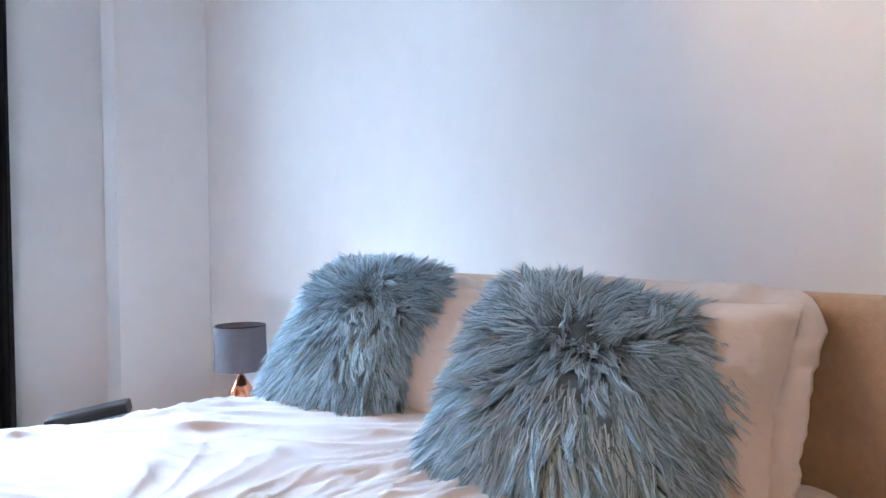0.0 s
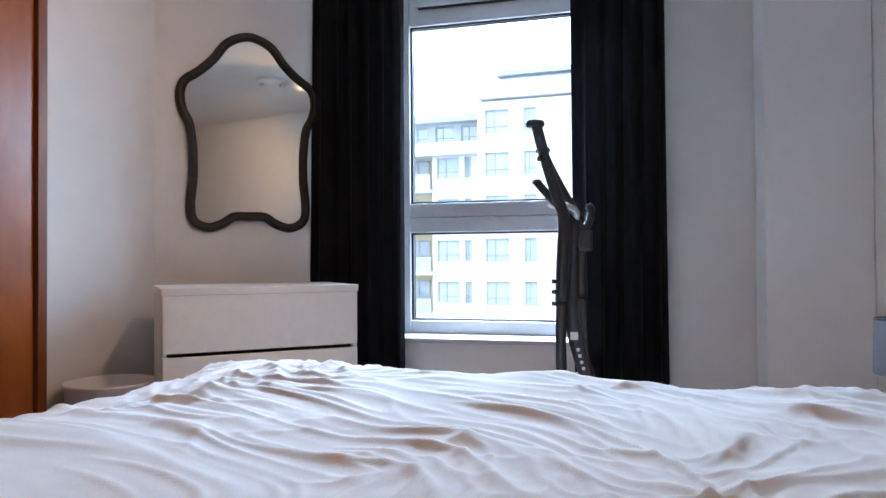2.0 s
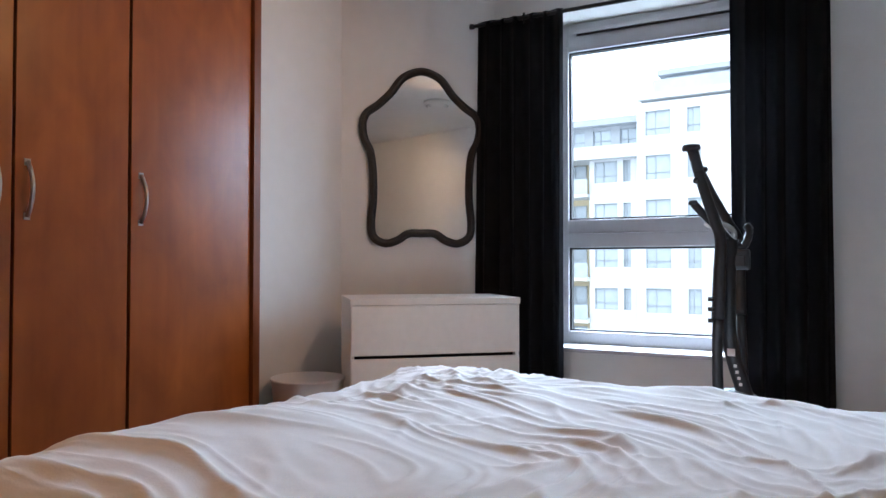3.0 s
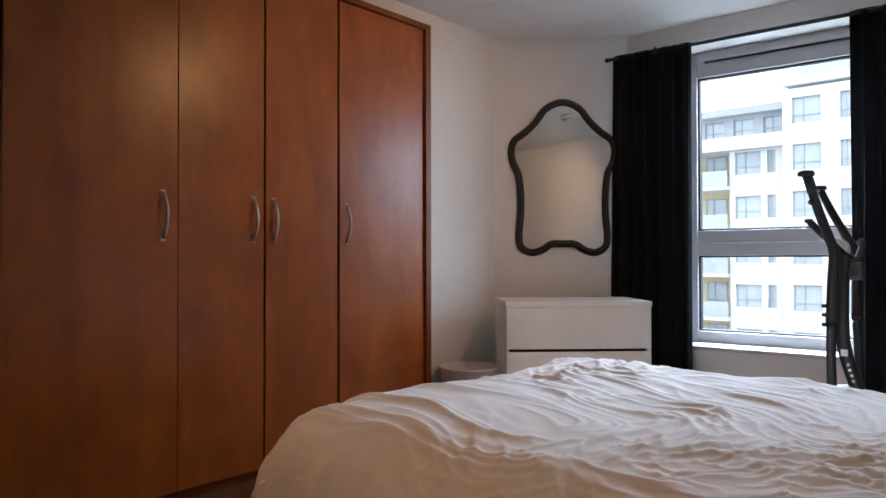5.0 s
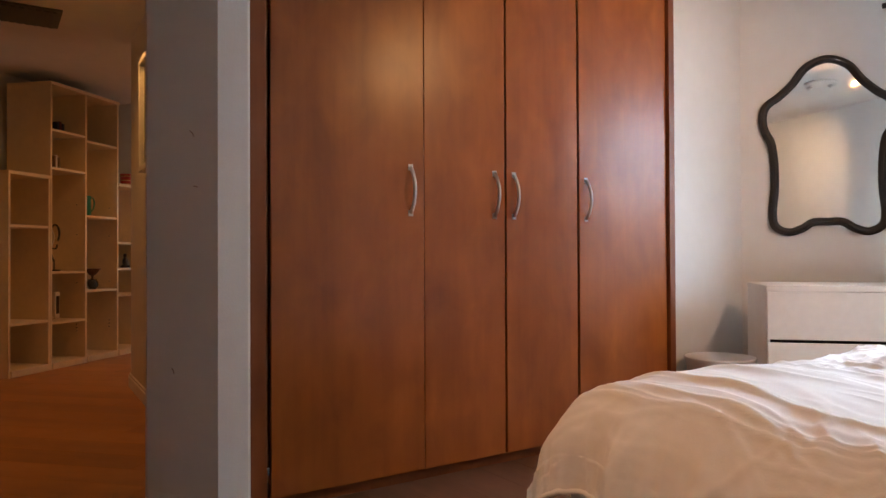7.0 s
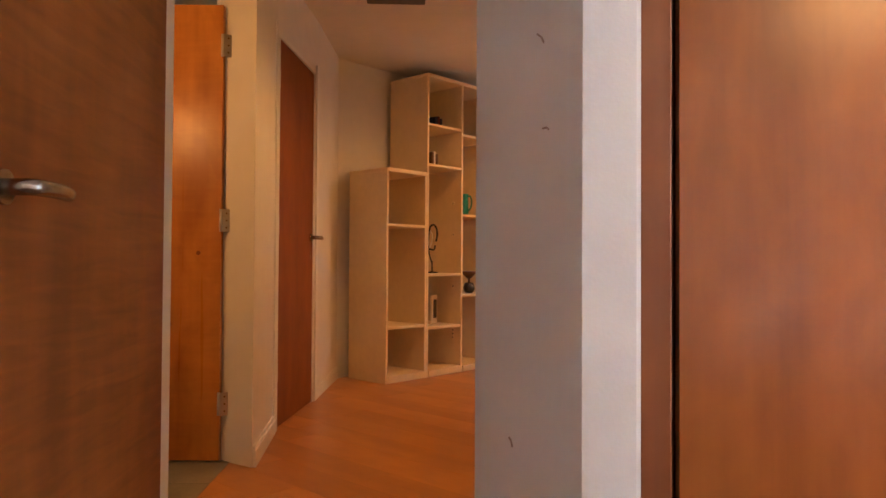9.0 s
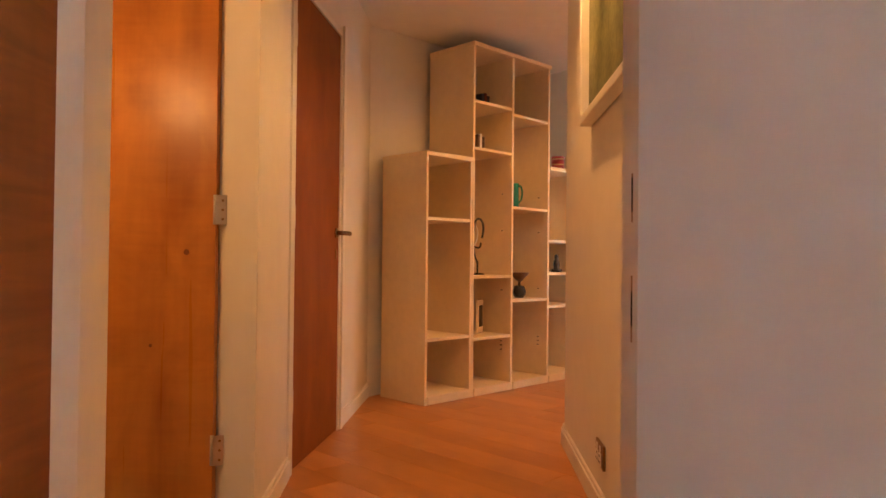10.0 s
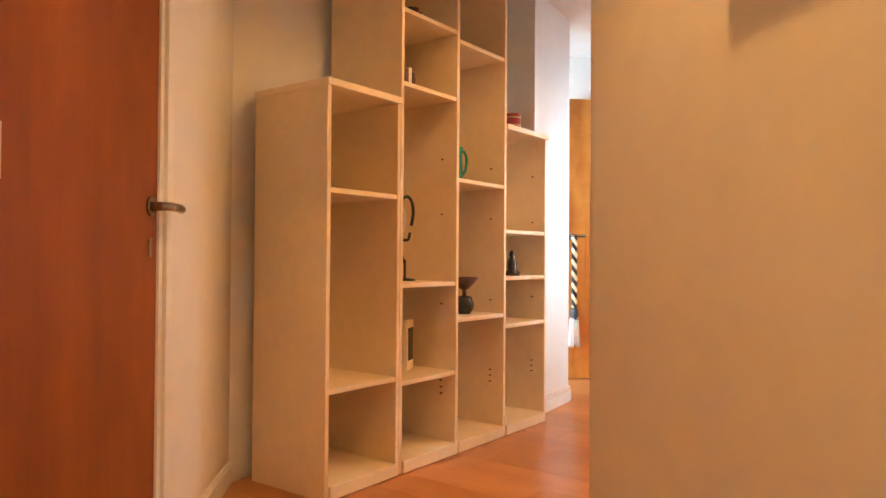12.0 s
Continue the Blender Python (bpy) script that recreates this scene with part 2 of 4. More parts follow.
def prism(bm, pts, z0, z1):
    """An upright block on the plan polygon pts, wound anticlockwise."""
    lo, hi = [bm.verts.new((x, y, z0)) for x, y in pts], [bm.verts.new((x, y, z1)) for x, y in pts]
    bm.faces.new(lo[::-1]); bm.faces.new(hi)
    for i in range(len(pts)):
        j = (i + 1) % len(pts)
        bm.faces.new((lo[i], lo[j], hi[j], hi[i]))


def strip(bm, line, thick, z0, z1):
    """A wall along the plan line; thick is laid to the left of its direction."""
    n = len(line)
    off = []
    for i in range(n):
        a, b = Vector(line[max(i - 1, 0)]), Vector(line[min(i + 1, n - 1)])
        p = Vector(line[i])
        d1 = (p - a).normalized() if i else (b - p).normalized()
        d2 = (b - p).normalized() if i < n - 1 else d1
        n1, n2 = Vector((-d1.y, d1.x)), Vector((-d2.y, d2.x))
        mid = (n1 + n2).normalized()
        off.append(p + mid * (thick / max(0.35, mid.dot(n1))))
    ring = [tuple(p) for p in line] + [tuple(p) for p in off[::-1]]
    prism(bm, ring if thick > 0 else ring[::-1], z0, z1)
    return bm


def tube(bm, pts, r, sides=10, close=False, r2=None):
    """A round bar along pts, with rounded-off flat ends; r may taper to r2."""
    pts = [Vector(p) for p in pts]
    rings, n = [], len(pts)
    up = Vector((0.13, 0.21, 1)).normalized()
    for i, p in enumerate(pts):
        d = ((pts[(i + 1) % n] - pts[i - 1]) if close else (pts[min(i + 1, n - 1)] - pts[max(i - 1, 0)])).normalized()
        s = d.cross(up)
        s = s.normalized() if s.length > 1e-4 else Vector((1, 0, 0))
        u = s.cross(d)
        rr = r if r2 is None else r + (r2 - r) * i / (n - 1)
        rings.append([bm.verts.new(p + (s * math.cos(a) + u * math.sin(a)) * rr) for a in (2 * math.pi * k / sides for k in range(sides))])
    for i in range(n if close else n - 1):
        a, b = rings[i], rings[(i + 1) % n]
        for k in range(sides):
            f = bm.faces.new((a[k], a[(k + 1) % sides], b[(k + 1) % sides], b[k]))
            f.smooth = True
    if not close:
        bm.faces.new(rings[0][::-1]); bm.faces.new(rings[-1])
    return bm


def lathe(bm, profile, at=(0, 0, 0), segs=28):
    """Turns (radius, height) rows about the upright axis through at."""
    rows = []
    for r, z in profile:
        rows.append([bm.verts.new((at[0] + r * math.cos(2 * math.pi * k / segs), at[1] + r * math.sin(2 * math.pi * k / segs), at[2] + z)) for k in range(segs)] if r > 1e-5 else [bm.verts.new((at[0], at[1], at[2] + z))])
    for a, b in zip(rows, rows[1:]):
        for k in range(segs):
            q = [a[k % len(a)], a[(k + 1) % len(a)], b[(k + 1) % len(b)], b[k % len(b)]]
            q = [v for i, v in enumerate(q) if v not in q[:i]]
            if len(q) > 2:
                bm.faces.new(q).smooth = True
    return bm


def part(name, bm, mat, parent=None, label="", m=None, smooth=False):
    bmesh.ops.recalc_face_normals(bm, faces=bm.faces)
    me = bpy.data.meshes.new(name)
    bm.to_mesh(me)
    bm.free()
    me.materials.append(mat)
    if smooth:
        for f in me.polygons:
            f.use_smooth = True
    ob = new(name, me)
    if m is not None:
        ob.matrix_basis = m
    if parent is not None:
        ob.parent = parent
    if label:
        ob["label"] = label
    return ob


def thing(name, m, label, category, group=""):
    ob = new(name)
    ob.matrix_basis = m
    return tagged(ob, label, category, group)


def bx(*a, **k):
    return box(bmesh.new(), *a, **k)


def structure(name, bm, mat, label, category, m=None):
    return tagged(part(name, bm, mat, m=m), label, category, kind="structure")


def smooth_curve(pts, n=8, close=False):
    """Catmull-Rom through pts."""
    pts = [Vector(p) for p in pts]
    out, k = [], len(pts)
    for i in range(k if close else k - 1):
        p0, p1, p2, p3 = (pts[(i + d) % k] if close else pts[min(max(i + d, 0), k - 1)] for d in (-1, 0, 1, 2))
        for j in range(n):
            t = j / n
            out.append(0.5 * (2 * p1 + (p2 - p0) * t + (2 * p0 - 5 * p1 + 4 * p2 - p3) * t * t + (3 * p1 - p0 - 3 * p2 + p3) * t ** 3))
    return out if close else out + [pts[-1]]


# ---------- structure: bedroom ----------
TOP = 2.47
ANG = 3.0
structure("floor", bx(-8.2, 2.2, -2.6, 4.3, -0.12, -0.014), GAPSHADE, "sub-floor slab under the laminate", "floor")
structure("ceiling_1", bx(-1.8, 2.15, -1.5, 4.3, TOP, TOP + 0.1), CEIL, "plain white painted bedroom ceiling", "ceiling")
structure("ceiling_2", bx(-8.2, -1.8, -2.6, 4.3, TOP, TOP + 0.1), CEIL, "plain white painted hall ceiling", "ceiling")
structure("wall_east", strip(bmesh.new(), [(2.0, -1.4), (2.0, 2.17)] + [(2.0 - 0.275 * k / 12 * (0.35 + 0.65 * k / 12), 2.17 + 1.37 * k / 12) for k in range(1, 13)] + [(1.725, 4.2)], -0.14, 0, TOP), PAINT, "off-white painted wall behind the bed", "wall")
structure("wall_south", bx(-1.95, 2.14, -1.5, -1.36, 0, TOP), PAINT, "off-white painted bedroom wall", "wall")
structure("wall_column", bx(1.332, 1.722, 3.54, 4.2, 0, TOP), PAINT, "off-white painted boxed column in the corner", "wall")
WINM = pose(-0.78, 3.81, 0, 0, 0, ANG)
wb = bmesh.new()
box(wb, -0.05, 0.22, 0, 0.3, 0, TOP); box(wb, 1.55, 2.13, 0, 0.3, 0, TOP)
box(wb, 0.22, 1.55, 0, 0.3, 0, 0.45); box(wb, 0.22, 1.55, 0, 0.3, 2.33, TOP)
structure("wall_north", wb, PAINT, "off-white painted wall around the window", "wall", WINM)
structure("wall_northwest", strip(bmesh.new(), [(-0.70, 3.875), (-1.465, 3.255)], -0.14, 0, TOP), PAINT, "off-white angled wall behind the mirror", "wall")
structure("wall_west", strip(bmesh.new(), [(-1.465, 3.36), (-1.465, 2.545)], -0.14, 0, TOP), PAINT, "off-white wall beside the wardrobe", "wall")
structure("wall_lintel", bx(-1.62, -1.465, 0.280, 2.545, 2.358, TOP), PAINT, "off-white wall above the wardrobe", "wall")
jb = bmesh.new()
prism(jb, [(-1.345, 0.164), (-1.345, 0.266), (-1.353, 0.277), (-1.97, 0.277), (-1.97, 0.19), (-1.80, 0.042), (-1.645, 0.042), (-1.628, -0.010)], 0, TOP)
JAMB = structure("wall_doorside", jb, PAINT, "white painted splayed wall beside the bedroom doorway", "wall")
_n = Vector((0.523, -0.852, 0)).normalized()
for px, z_, l_, tl in ((0.35, 1.345, 0.030, 48), (0.30, 1.16, 0.018, 15), (0.62, 0.52, 0.022, 60)):
    at_ = Vector((-1.345, 0.164, 0)).lerp(Vector((-1.628, -0.010, 0)), px) + _n * 0.0008
    m_ = Matrix.Translation((at_.x, at_.y, z_)) @ pose(0, 0, 0, 0, 0, 31.6) @ pose(0, 0, 0, 0, tl, 0)
    part("scuff", tube(bmesh.new(), [(-l_ / 2, 0, 0), (0, 0, 0.003), (l_ / 2, 0, 0)], 0.0022, 6), SCUFF, JAMB, "brown scuff mark", m_)
db = bmesh.new()
prism(db, [(-1.80, -0.80), (-1.80, -1.36), (-1.94, -1.36), (-1.94, -0.80)], 0, TOP)
prism(db, [(-1.942, -0.802), (-1.942, -1.06), (-2.30, -1.06), (-2.30, -0.93)], 0, TOP)
structure("wall_doorside_2", db, PAINT, "white painted wall between bedroom door and bathroom", "wall")
structure("wall_header", bx(-1.94, -1.64, -0.80, 0.03, 2.06, TOP), PAINT, "white painted wall above the bedroom doorway", "wall")

# window with its frame, two panes and sill
win = tagged(new("window_1"), "white plastic window with a thick middle rail, overlooking flats", "window", kind="structure")
win.matrix_basis = WINM
Y0 = 0.225
fr = bmesh.new()
box(fr, 0.222, 0.385, Y0 - 0.03, Y0 + 0.04, 0.47, 2.328, 0.006); box(fr, 1.42, 1.548, Y0 - 0.03, Y0 + 0.04, 0.47, 2.328, 0.006)
box(fr, 0.385, 1.42, Y0 - 0.03, Y0 + 0.04, 0.47, 0.545, 0.006); box(fr, 0.385, 1.42, Y0 - 0.03, Y0 + 0.04, 2.165, 2.328, 0.006)
part("window_frame", fr, WINFRAME, win)
rl = bmesh.new()
box(rl, 0.385, 1.42, Y0 - 0.035, Y0 + 0.04, 1.025, 1.105, 0.006); box(rl, 0.385, 1.42, Y0 - 0.028, Y0 + 0.04, 1.108, 1.185, 0.006)
part("middle_rail", rl, WINFRAME, win)
bd = bmesh.new()
for z0, z1 in ((0.545, 1.025), (1.185, 2.165)):
    for a in ((0.385, 0.397, z0, z1), (1.408, 1.42, z0, z1), (0.397, 1.408, z0, z0 + 0.010), (0.397, 1.408, z1 - 0.010, z1)):
        box(bd, a[0], a[1], Y0 - 0.012, Y0 + 0.03, a[2], a[3])
part("glazing_bead", bd, BLACKMETAL, win, "black rubber gasket")
for z0, z1 in ((0.55, 1.02), (1.19, 2.16)):
    g = part("pane", bx(0.395, 1.41, Y0, Y0 + 0.006, z0, z1), GLASS, win)
    g.visible_shadow = False
part("window_sill", bx(0.221, 1.549, -0.03, Y0 - 0.03, 0.4505, 0.474, 0.006), WINFRAME, win)
part("trickle_vent", bx(0.44, 1.33, Y0 - 0.042, Y0 - 0.031, 2.252, 2.262), GAPSHADE, win, "narrow dark slot vent")
part("vent_hood", bx(0.42, 1.35, Y0 - 0.048, Y0 - 0.031, 2.264, 2.29, 0.004), WINFRAME, win)


# ---------- structure: doorway, hall ----------
ln = bmesh.new()
box(ln, -1.80, -1.643, 0.014, 0.040, 0, 2.06, 0.003); box(ln, -1.885, -1.792, -0.80, -0.772, 0, 2.06, 0.003)
box(ln, -1.695, -1.662, 0.002, 0.014, 0, 2.034)
lining = structure("door_frame", ln, GLOSSWHITE, "white gloss door lining with worn brass keeps", "door frame")
for z0, z1, zz in ((0.965, 1.028, 1.0), (0.812, 0.897, 0.855)):
    kp = part("keep_plate", bx(-1.738, -1.718, 0.0108, 0.0138, z0, z1, 0.001), BRASS, lining, "worn brass keep plate")
    part("keep_slot", bx(-1.735, -1.724, 0.0102, 0.0107, zz - 0.022, zz + 0.022), GAPSHADE, kp, "dark keep slot")

RIGHT = [(-1.80, 0.040), (-2.385, 0.285), (-2.43, 0.302), (-2.7, 0.318), (-3.6, 0.348), (-4.36, 0.372), (-4.405, 0.380), (-4.438, 0.402), (-4.455, 0.44)]
structure("wall_hall_right", strip(bmesh.new(), RIGHT, -0.13, 0, TOP), PAINT, "off-white painted hall wall with a picture", "wall")
structure("wall_hall_return", strip(bmesh.new(), [(-4.457, 0.44), (-4.457, 3.6)], -0.13, 0, TOP), PAINT, "off-white hall wall round the corner", "wall")
hb = bmesh.new()
prism(hb, [(-3.141, -0.846), (-3.80, -0.884), (-3.80, -1.06), (-3.29, -1.06), (-3.246, -0.993)], 0, TOP)
prism(hb, [(-2.30, -0.93), (-3.141, -0.846), (-3.246, -0.993), (-2.30, -1.06)], 2.08, TOP)
structure("wall_hall_left", hb, PAINT, "off-white hall wall between bathroom and closed door", "wall")
hb = bmesh.new()
prism(hb, [(-3.80, -0.884), (-4.60, -0.797), (-4.60, -0.95), (-3.80, -1.04)], 2.125, TOP)
structure("wall_hall_lintel", hb, PAINT, "off-white wall above the closed hall door", "wall")
structure("wall_hall_back", strip(bmesh.new(), [(-4.60, -0.797), (-5.50, -0.745), (-7.1, 0.855)], 0.14, 0, TOP), PAINT, "off-white faceted hall wall behind the bookcase", "wall")
wbk = bmesh.new()
prism(wbk, [(-6.50, 0.80), (-6.92, 1.135), (-6.975, 1.165), (-7.03, 1.15), (-7.3, 0.95), (-6.85, 0.52)], 0, TOP)
structure("wall_hall_block", wbk, PAINT, "white wall end past the bookcase, lit by daylight", "wall")
structure("wall_hall_far", strip(bmesh.new(), [(-7.75, 0.3), (-7.75, 3.74)], 0.14, 0, TOP), PAINT, "off-white wall at the far end of the hall", "wall")
# unseen end wall; the narrow opening is made up to hold the lamp
wf = bmesh.new()
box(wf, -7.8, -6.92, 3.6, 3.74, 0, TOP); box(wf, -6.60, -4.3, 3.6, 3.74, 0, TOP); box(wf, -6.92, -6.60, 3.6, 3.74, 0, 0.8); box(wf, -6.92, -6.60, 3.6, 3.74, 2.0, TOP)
structure("wall_hall_end", wf, PAINT, "off-white unseen wall at the hall's end, with an opening added for the daylight lamp", "wall")
bw = bmesh.new()
box(bw, -4.9, -1.66, -2.6, -2.46, 0, TOP); box(bw, -2.16, -2.02, -2.46, -1.06, 0, TOP); box(bw, -4.9, -4.76, -2.46, -1.0, 0, TOP)
structure("wall_bathroom", bw, PAINT, "plain white bathroom walls seen past the open door", "wall")


def skirting(name, line, thick, h=0.09, label="white gloss skirting board along the wall"):
    bm = strip(bmesh.new(), line, thick, 0, h - 0.018)
    strip(bm, line, thick * 0.6, h - 0.018, h)
    return structure(name, bm, GLOSSWHITE, label, "skirting board")


skirting("baseboard", [(x, y - 0.001) for x, y in RIGHT[1:]], 0.016)
skirting("baseboard", [(-3.145, -0.845), (-3.755, -0.881)], -0.016)
skirting("baseboard", [(-4.66, -0.793), (-5.50, -0.744), (-5.535, -0.709)], -0.014)
skirting("baseboard", [(-6.52, 0.816), (-6.92, 1.136), (-6.975, 1.167), (-7.03, 1.152)], -0.016)
skirting("baseboard", [(-1.346, 0.166), (-1.62, -0.007)], -0.001 - 0.014)


# ---------- doors ----------
def lever(parent, at, reach, out, side):
    """Lever handle: a round rose, a neck and a curved grip. side: along the door, out: away from it."""
    a, s, o = Vector(at), Vector(side), Vector(out)
    rose = bmesh.new()
    tube(rose, [a, a + o * 0.009], 0.026, 20)
    r = part("handle_rose", rose, STEEL, parent, "satin steel rose")
    grip = bmesh.new()
    tube(grip, smooth_curve([a + o * 0.008, a + o * 0.045, a + o * 0.054 + s * 0.03, a + o * 0.052 + s * 0.075, a + o * 0.045 + s * reach], 5), 0.0125, 12)
    part("handle", grip, STEEL, parent, "satin steel lever handle")
    return r


def hinge(parent, m):
    b = bmesh.new()
    tube(b, [(0, 0, -0.05), (0, 0, 0.05)], 0.007, 10)
    for z in (-0.03, -0.01, 0.01, 0.03):
        tube(b, [(0, 0, z - 0.0008), (0, 0, z + 0.0008)], 0.0078, 10)
    box(b, 0.0, 0.036, -0.0105, -0.0075, -0.05, 0.05)
    h = part("hinge", b, CHROME, parent, "steel butt hinge", m)
    for z in (-0.032, 0.0, 0.032):
        part("screw", tube(bmesh.new(), [(0.022, -0.0106, z), (0.022, -0.0120, z)], 0.0045, 8), BRASS, h)
    return h


# bedroom door, opened into the room along the wall
d1 = tagged(new("door_1"), "brown figured wood veneer bedroom door, standing wide open", "door", kind="structure")
d1.matrix_basis = pose(-1.787, -0.758, 0, 0, 0, 1)
part("leaf", bx(0.0, 0.76, -0.04, 0.0, 0.006, 2.03, 0.002), DOORFIG, d1)
lever(d1, (0.70, 0.0, 1.0), 0.11, (0, 1, 0), (-1, 0, 0))

# bathroom door, swung in to a right angle
d2 = tagged(new("door_2"), "orange maple veneer bathroom door, open on steel hinges", "door", kind="structure")
d2.matrix_basis = pose(-3.225, -1.012, 0, 0, 0, -92)
part("leaf", bx(0.0, 0.76, -0.044, 0.0, 0.008, 2.045, 0.002), DOORWOOD, d2)
for z in (0.26, 1.075, 1.86):
    hinge(d2, pose(0.0, 0.006, z, 0, 0, 215))
part("knot", tube(bmesh.new(), [(0.10, -0.0005, 0.93), (0.10, 0.0006, 0.93)], 0.010, 10), CHERRY_EDGE, d2, "small dark knot")
part("knot", tube(bmesh.new(), [(0.22, -0.0005, 0.61), (0.22, 0.0006, 0.61)], 0.006, 10), CHERRY_EDGE, d2, "small dark knot")

# closed door in the hall's left wall
DM = Matrix.Translation((-3.80, -0.884, 0)) @ pose(0, 0, 0, 0, 0, 180 - math.degrees(math.atan2(0.087, 0.80)))
d3 = tagged(new("door_3"), "closed red-brown wood veneer hall door in a white frame", "door", kind="structure")
d3.matrix_basis = DM
L3 = math.hypot(0.80, 0.087)
fb = bmesh.new()
box(fb, 0.0, 0.028, -0.006, 0.14, 0, 2.125, 0.002); box(fb, L3 - 0.028, L3, -0.006, 0.14, 0, 2.125, 0.002); box(fb, 0.028, L3 - 0.028, -0.006, 0.14, 2.097, 2.125)
box(fb, -0.045, 0.004, -0.018, -0.004, 0, 2.16, 0.003); box(fb, L3 - 0.004, L3 + 0.045, -0.018, -0.004, 0, 2.16, 0.003)
part("door_frame", fb, GLOSSWHITE, d3, "white gloss frame")
part("leaf", bx(0.031, L3 - 0.031, 0.0, 0.04, 0.006, 2.094, 0.002), DOORRED, d3)
lever(d3, (L3 - 0.085, -0.0005, 1.045), 0.115, (0, -1, 0), (1, 0, 0))
part("keyhole_plate", bx(L3 - 0.095, L3 - 0.075, -0.004, -0.0005, 0.91, 0.96, 0.001), BRASS, d3, "small brass keyhole plate")
for z in (0.30, 1.09, 1.87):
    part("hinge", bx(0.018, 0.036, -0.010, -0.001, z - 0.05, z + 0.05, 0.003), CHROME, d3, "steel butt hinge")

# far door with a tasselled cord on its knob
d4 = tagged(new("door_4"), "light orange wood door at the hall's far end", "door", kind="structure")
d4.matrix_basis = pose(-7.745, 1.20, 0, 0, 0, 90)
part("leaf", bx(0.0, 0.80, -0.03, -0.001, 0.006, 2.14, 0.002), DOORWOOD, d4)
lever(d4, (0.22, -0.03, 1.09), 0.10, (0, -1, 0), (1, 0, 0))
cord = thing("tassel_cord", pose(-7.66, 1.435, 1.09), "twisted brown and cream cord with a grey tassel on the knob", "tassel")
for k, mt in ((0, BLACKWOOD), (1, CREAM)):
    cb = bmesh.new()
    tube(cb, [(0.012 * math.cos(a * 0.9 + k * math.pi), 0.012 * math.sin(a * 0.9 + k * math.pi), -a * 0.0125) for a in range(44)], 0.013, 8)
    part("cord", cb, mt, cord, "dark brown strand" if k == 0 else "cream strand")
ts = bmesh.new()
lathe(ts, [(0.0, 0.0), (0.028, -0.01), (0.034, -0.05), (0.022, -0.075), (0.03, -0.09)], (0, 0, -0.54), 14)
part("tassel_head", ts, GREYPLASTIC, cord)
ts = bmesh.new()
for k in range(40):
    a, r = random.uniform(0, 6.28), random.uniform(0.004, 0.03)
    tube(ts, [(r * math.cos(a), r * math.sin(a), -0.62), (r * 1.5 * math.cos(a), r * 1.5 * math.sin(a), -0.80 - random.uniform(0, 0.04))], 0.004, 5)
part("tassel_fringe", ts, PILLOWLINEN, cord, "pale loose fringe")

# ---------- wardrobe ----------
wr = thing("wardrobe", pose(0, 0, 0), "built-in cherry wood veneer wardrobe with bow handles", "wardrobe")
part("side_frame", bx(-1.50, -1.372, 0.280, 0.345, 0.0, 2.355, 0.006), CHERRY_EDGE, wr)
part("side_frame", bx(-1.50, -1.372, 2.502, 2.544, 0.0, 2.355, 0.002), CHERRY_EDGE, wr)
part("head_frame", bx(-1.50, -1.374, 0.345, 2.502, 2.325, 2.355, 0.002), CHERRY_EDGE, wr)
# dark strip filled in where the gap is only shaded
part("gap_shade_strip", bx(-1.49, -1.43, 0.3455, 0.3635, 0.0, 2.32), GAPSHADE, wr, "dark strip painting the shade in the gap beside the door")
part("plinth", bx(-1.46, -1.425, 0.364, 2.502, 0.0, 0.046), CHERRY_EDGE, wr, "low recessed plinth")
cs = bmesh.new()
box(cs, -1.94, -1.925, 0.30, 2.54, 0.0, 2.35); box(cs, -1.925, -1.50, 0.30, 0.315, 0.0, 2.35); box(cs, -1.925, -1.50, 2.525, 2.54, 0.0, 2.35)
box(cs, -1.925, -1.43, 1.425, 1.437, 0.05, 2.32); box(cs, -1.925, -1.50, 0.315, 2.525, 2.335, 2.35)
part("carcass", cs, CHERRY_EDGE, wr)
for y0, y1, hy in ((0.364, 1.008, 0.945), (1.011, 1.426, 1.369), (1.437, 1.862, 1.477), (1.876, 2.497, 1.918)):
    dd = part("wardrobe_door", bx(-1.412, -1.39, y0, y1, 0.05, 2.321, 0.002), CHERRY, wr)
    hd = bmesh.new()
    arc = [(-1.386 + 0.034 * math.sin(math.pi * k / 12) ** 0.8, hy, 1.092 + 0.186 * k / 12) for k in range(13)]
    tube(hd, arc, 0.0078, 10)
    box(hd, -1.3895, -1.3865, hy - 0.011, hy + 0.011, 1.080, 1.104, 0.001); box(hd, -1.3895, -1.3865, hy - 0.011, hy + 0.011, 1.266, 1.290, 0.001)
    part("handle", hd, CHROME, dd, "brushed steel bow handle")

# ---------- chest of drawers ----------
ch = thing("chest_of_drawers", pose(-0.962, 2.707, 0, 0, 0, 44), "white chest of drawers with handle-less fronts below the mirror", "chest of drawers")
W, D, Hc = 0.82, 0.48, 0.768
cb = bmesh.new()
box(cb, 0.0, 0.02, 0.022, D, 0, Hc - 0.03, 0.002); box(cb, W - 0.02, W, 0.022, D, 0, Hc - 0.03, 0.002); box(cb, 0.02, W - 0.02, D - 0.012, D, 0.04, Hc - 0.03)
part("body", cb, GLOSSWHITE, ch)
part("top_panel", bx(-0.002, W + 0.002, 0.0, D + 0.002, Hc - 0.03, Hc, 0.003), GLOSSWHITE, ch)
# dark board behind the fronts: the gaps' shade is put into its colour
part("drawer_gap_shade", bx(0.021, W - 0.021, 0.05, 0.06, 0.03, Hc - 0.031), GAPSHADE, ch, "dark board painting the shade between drawers")
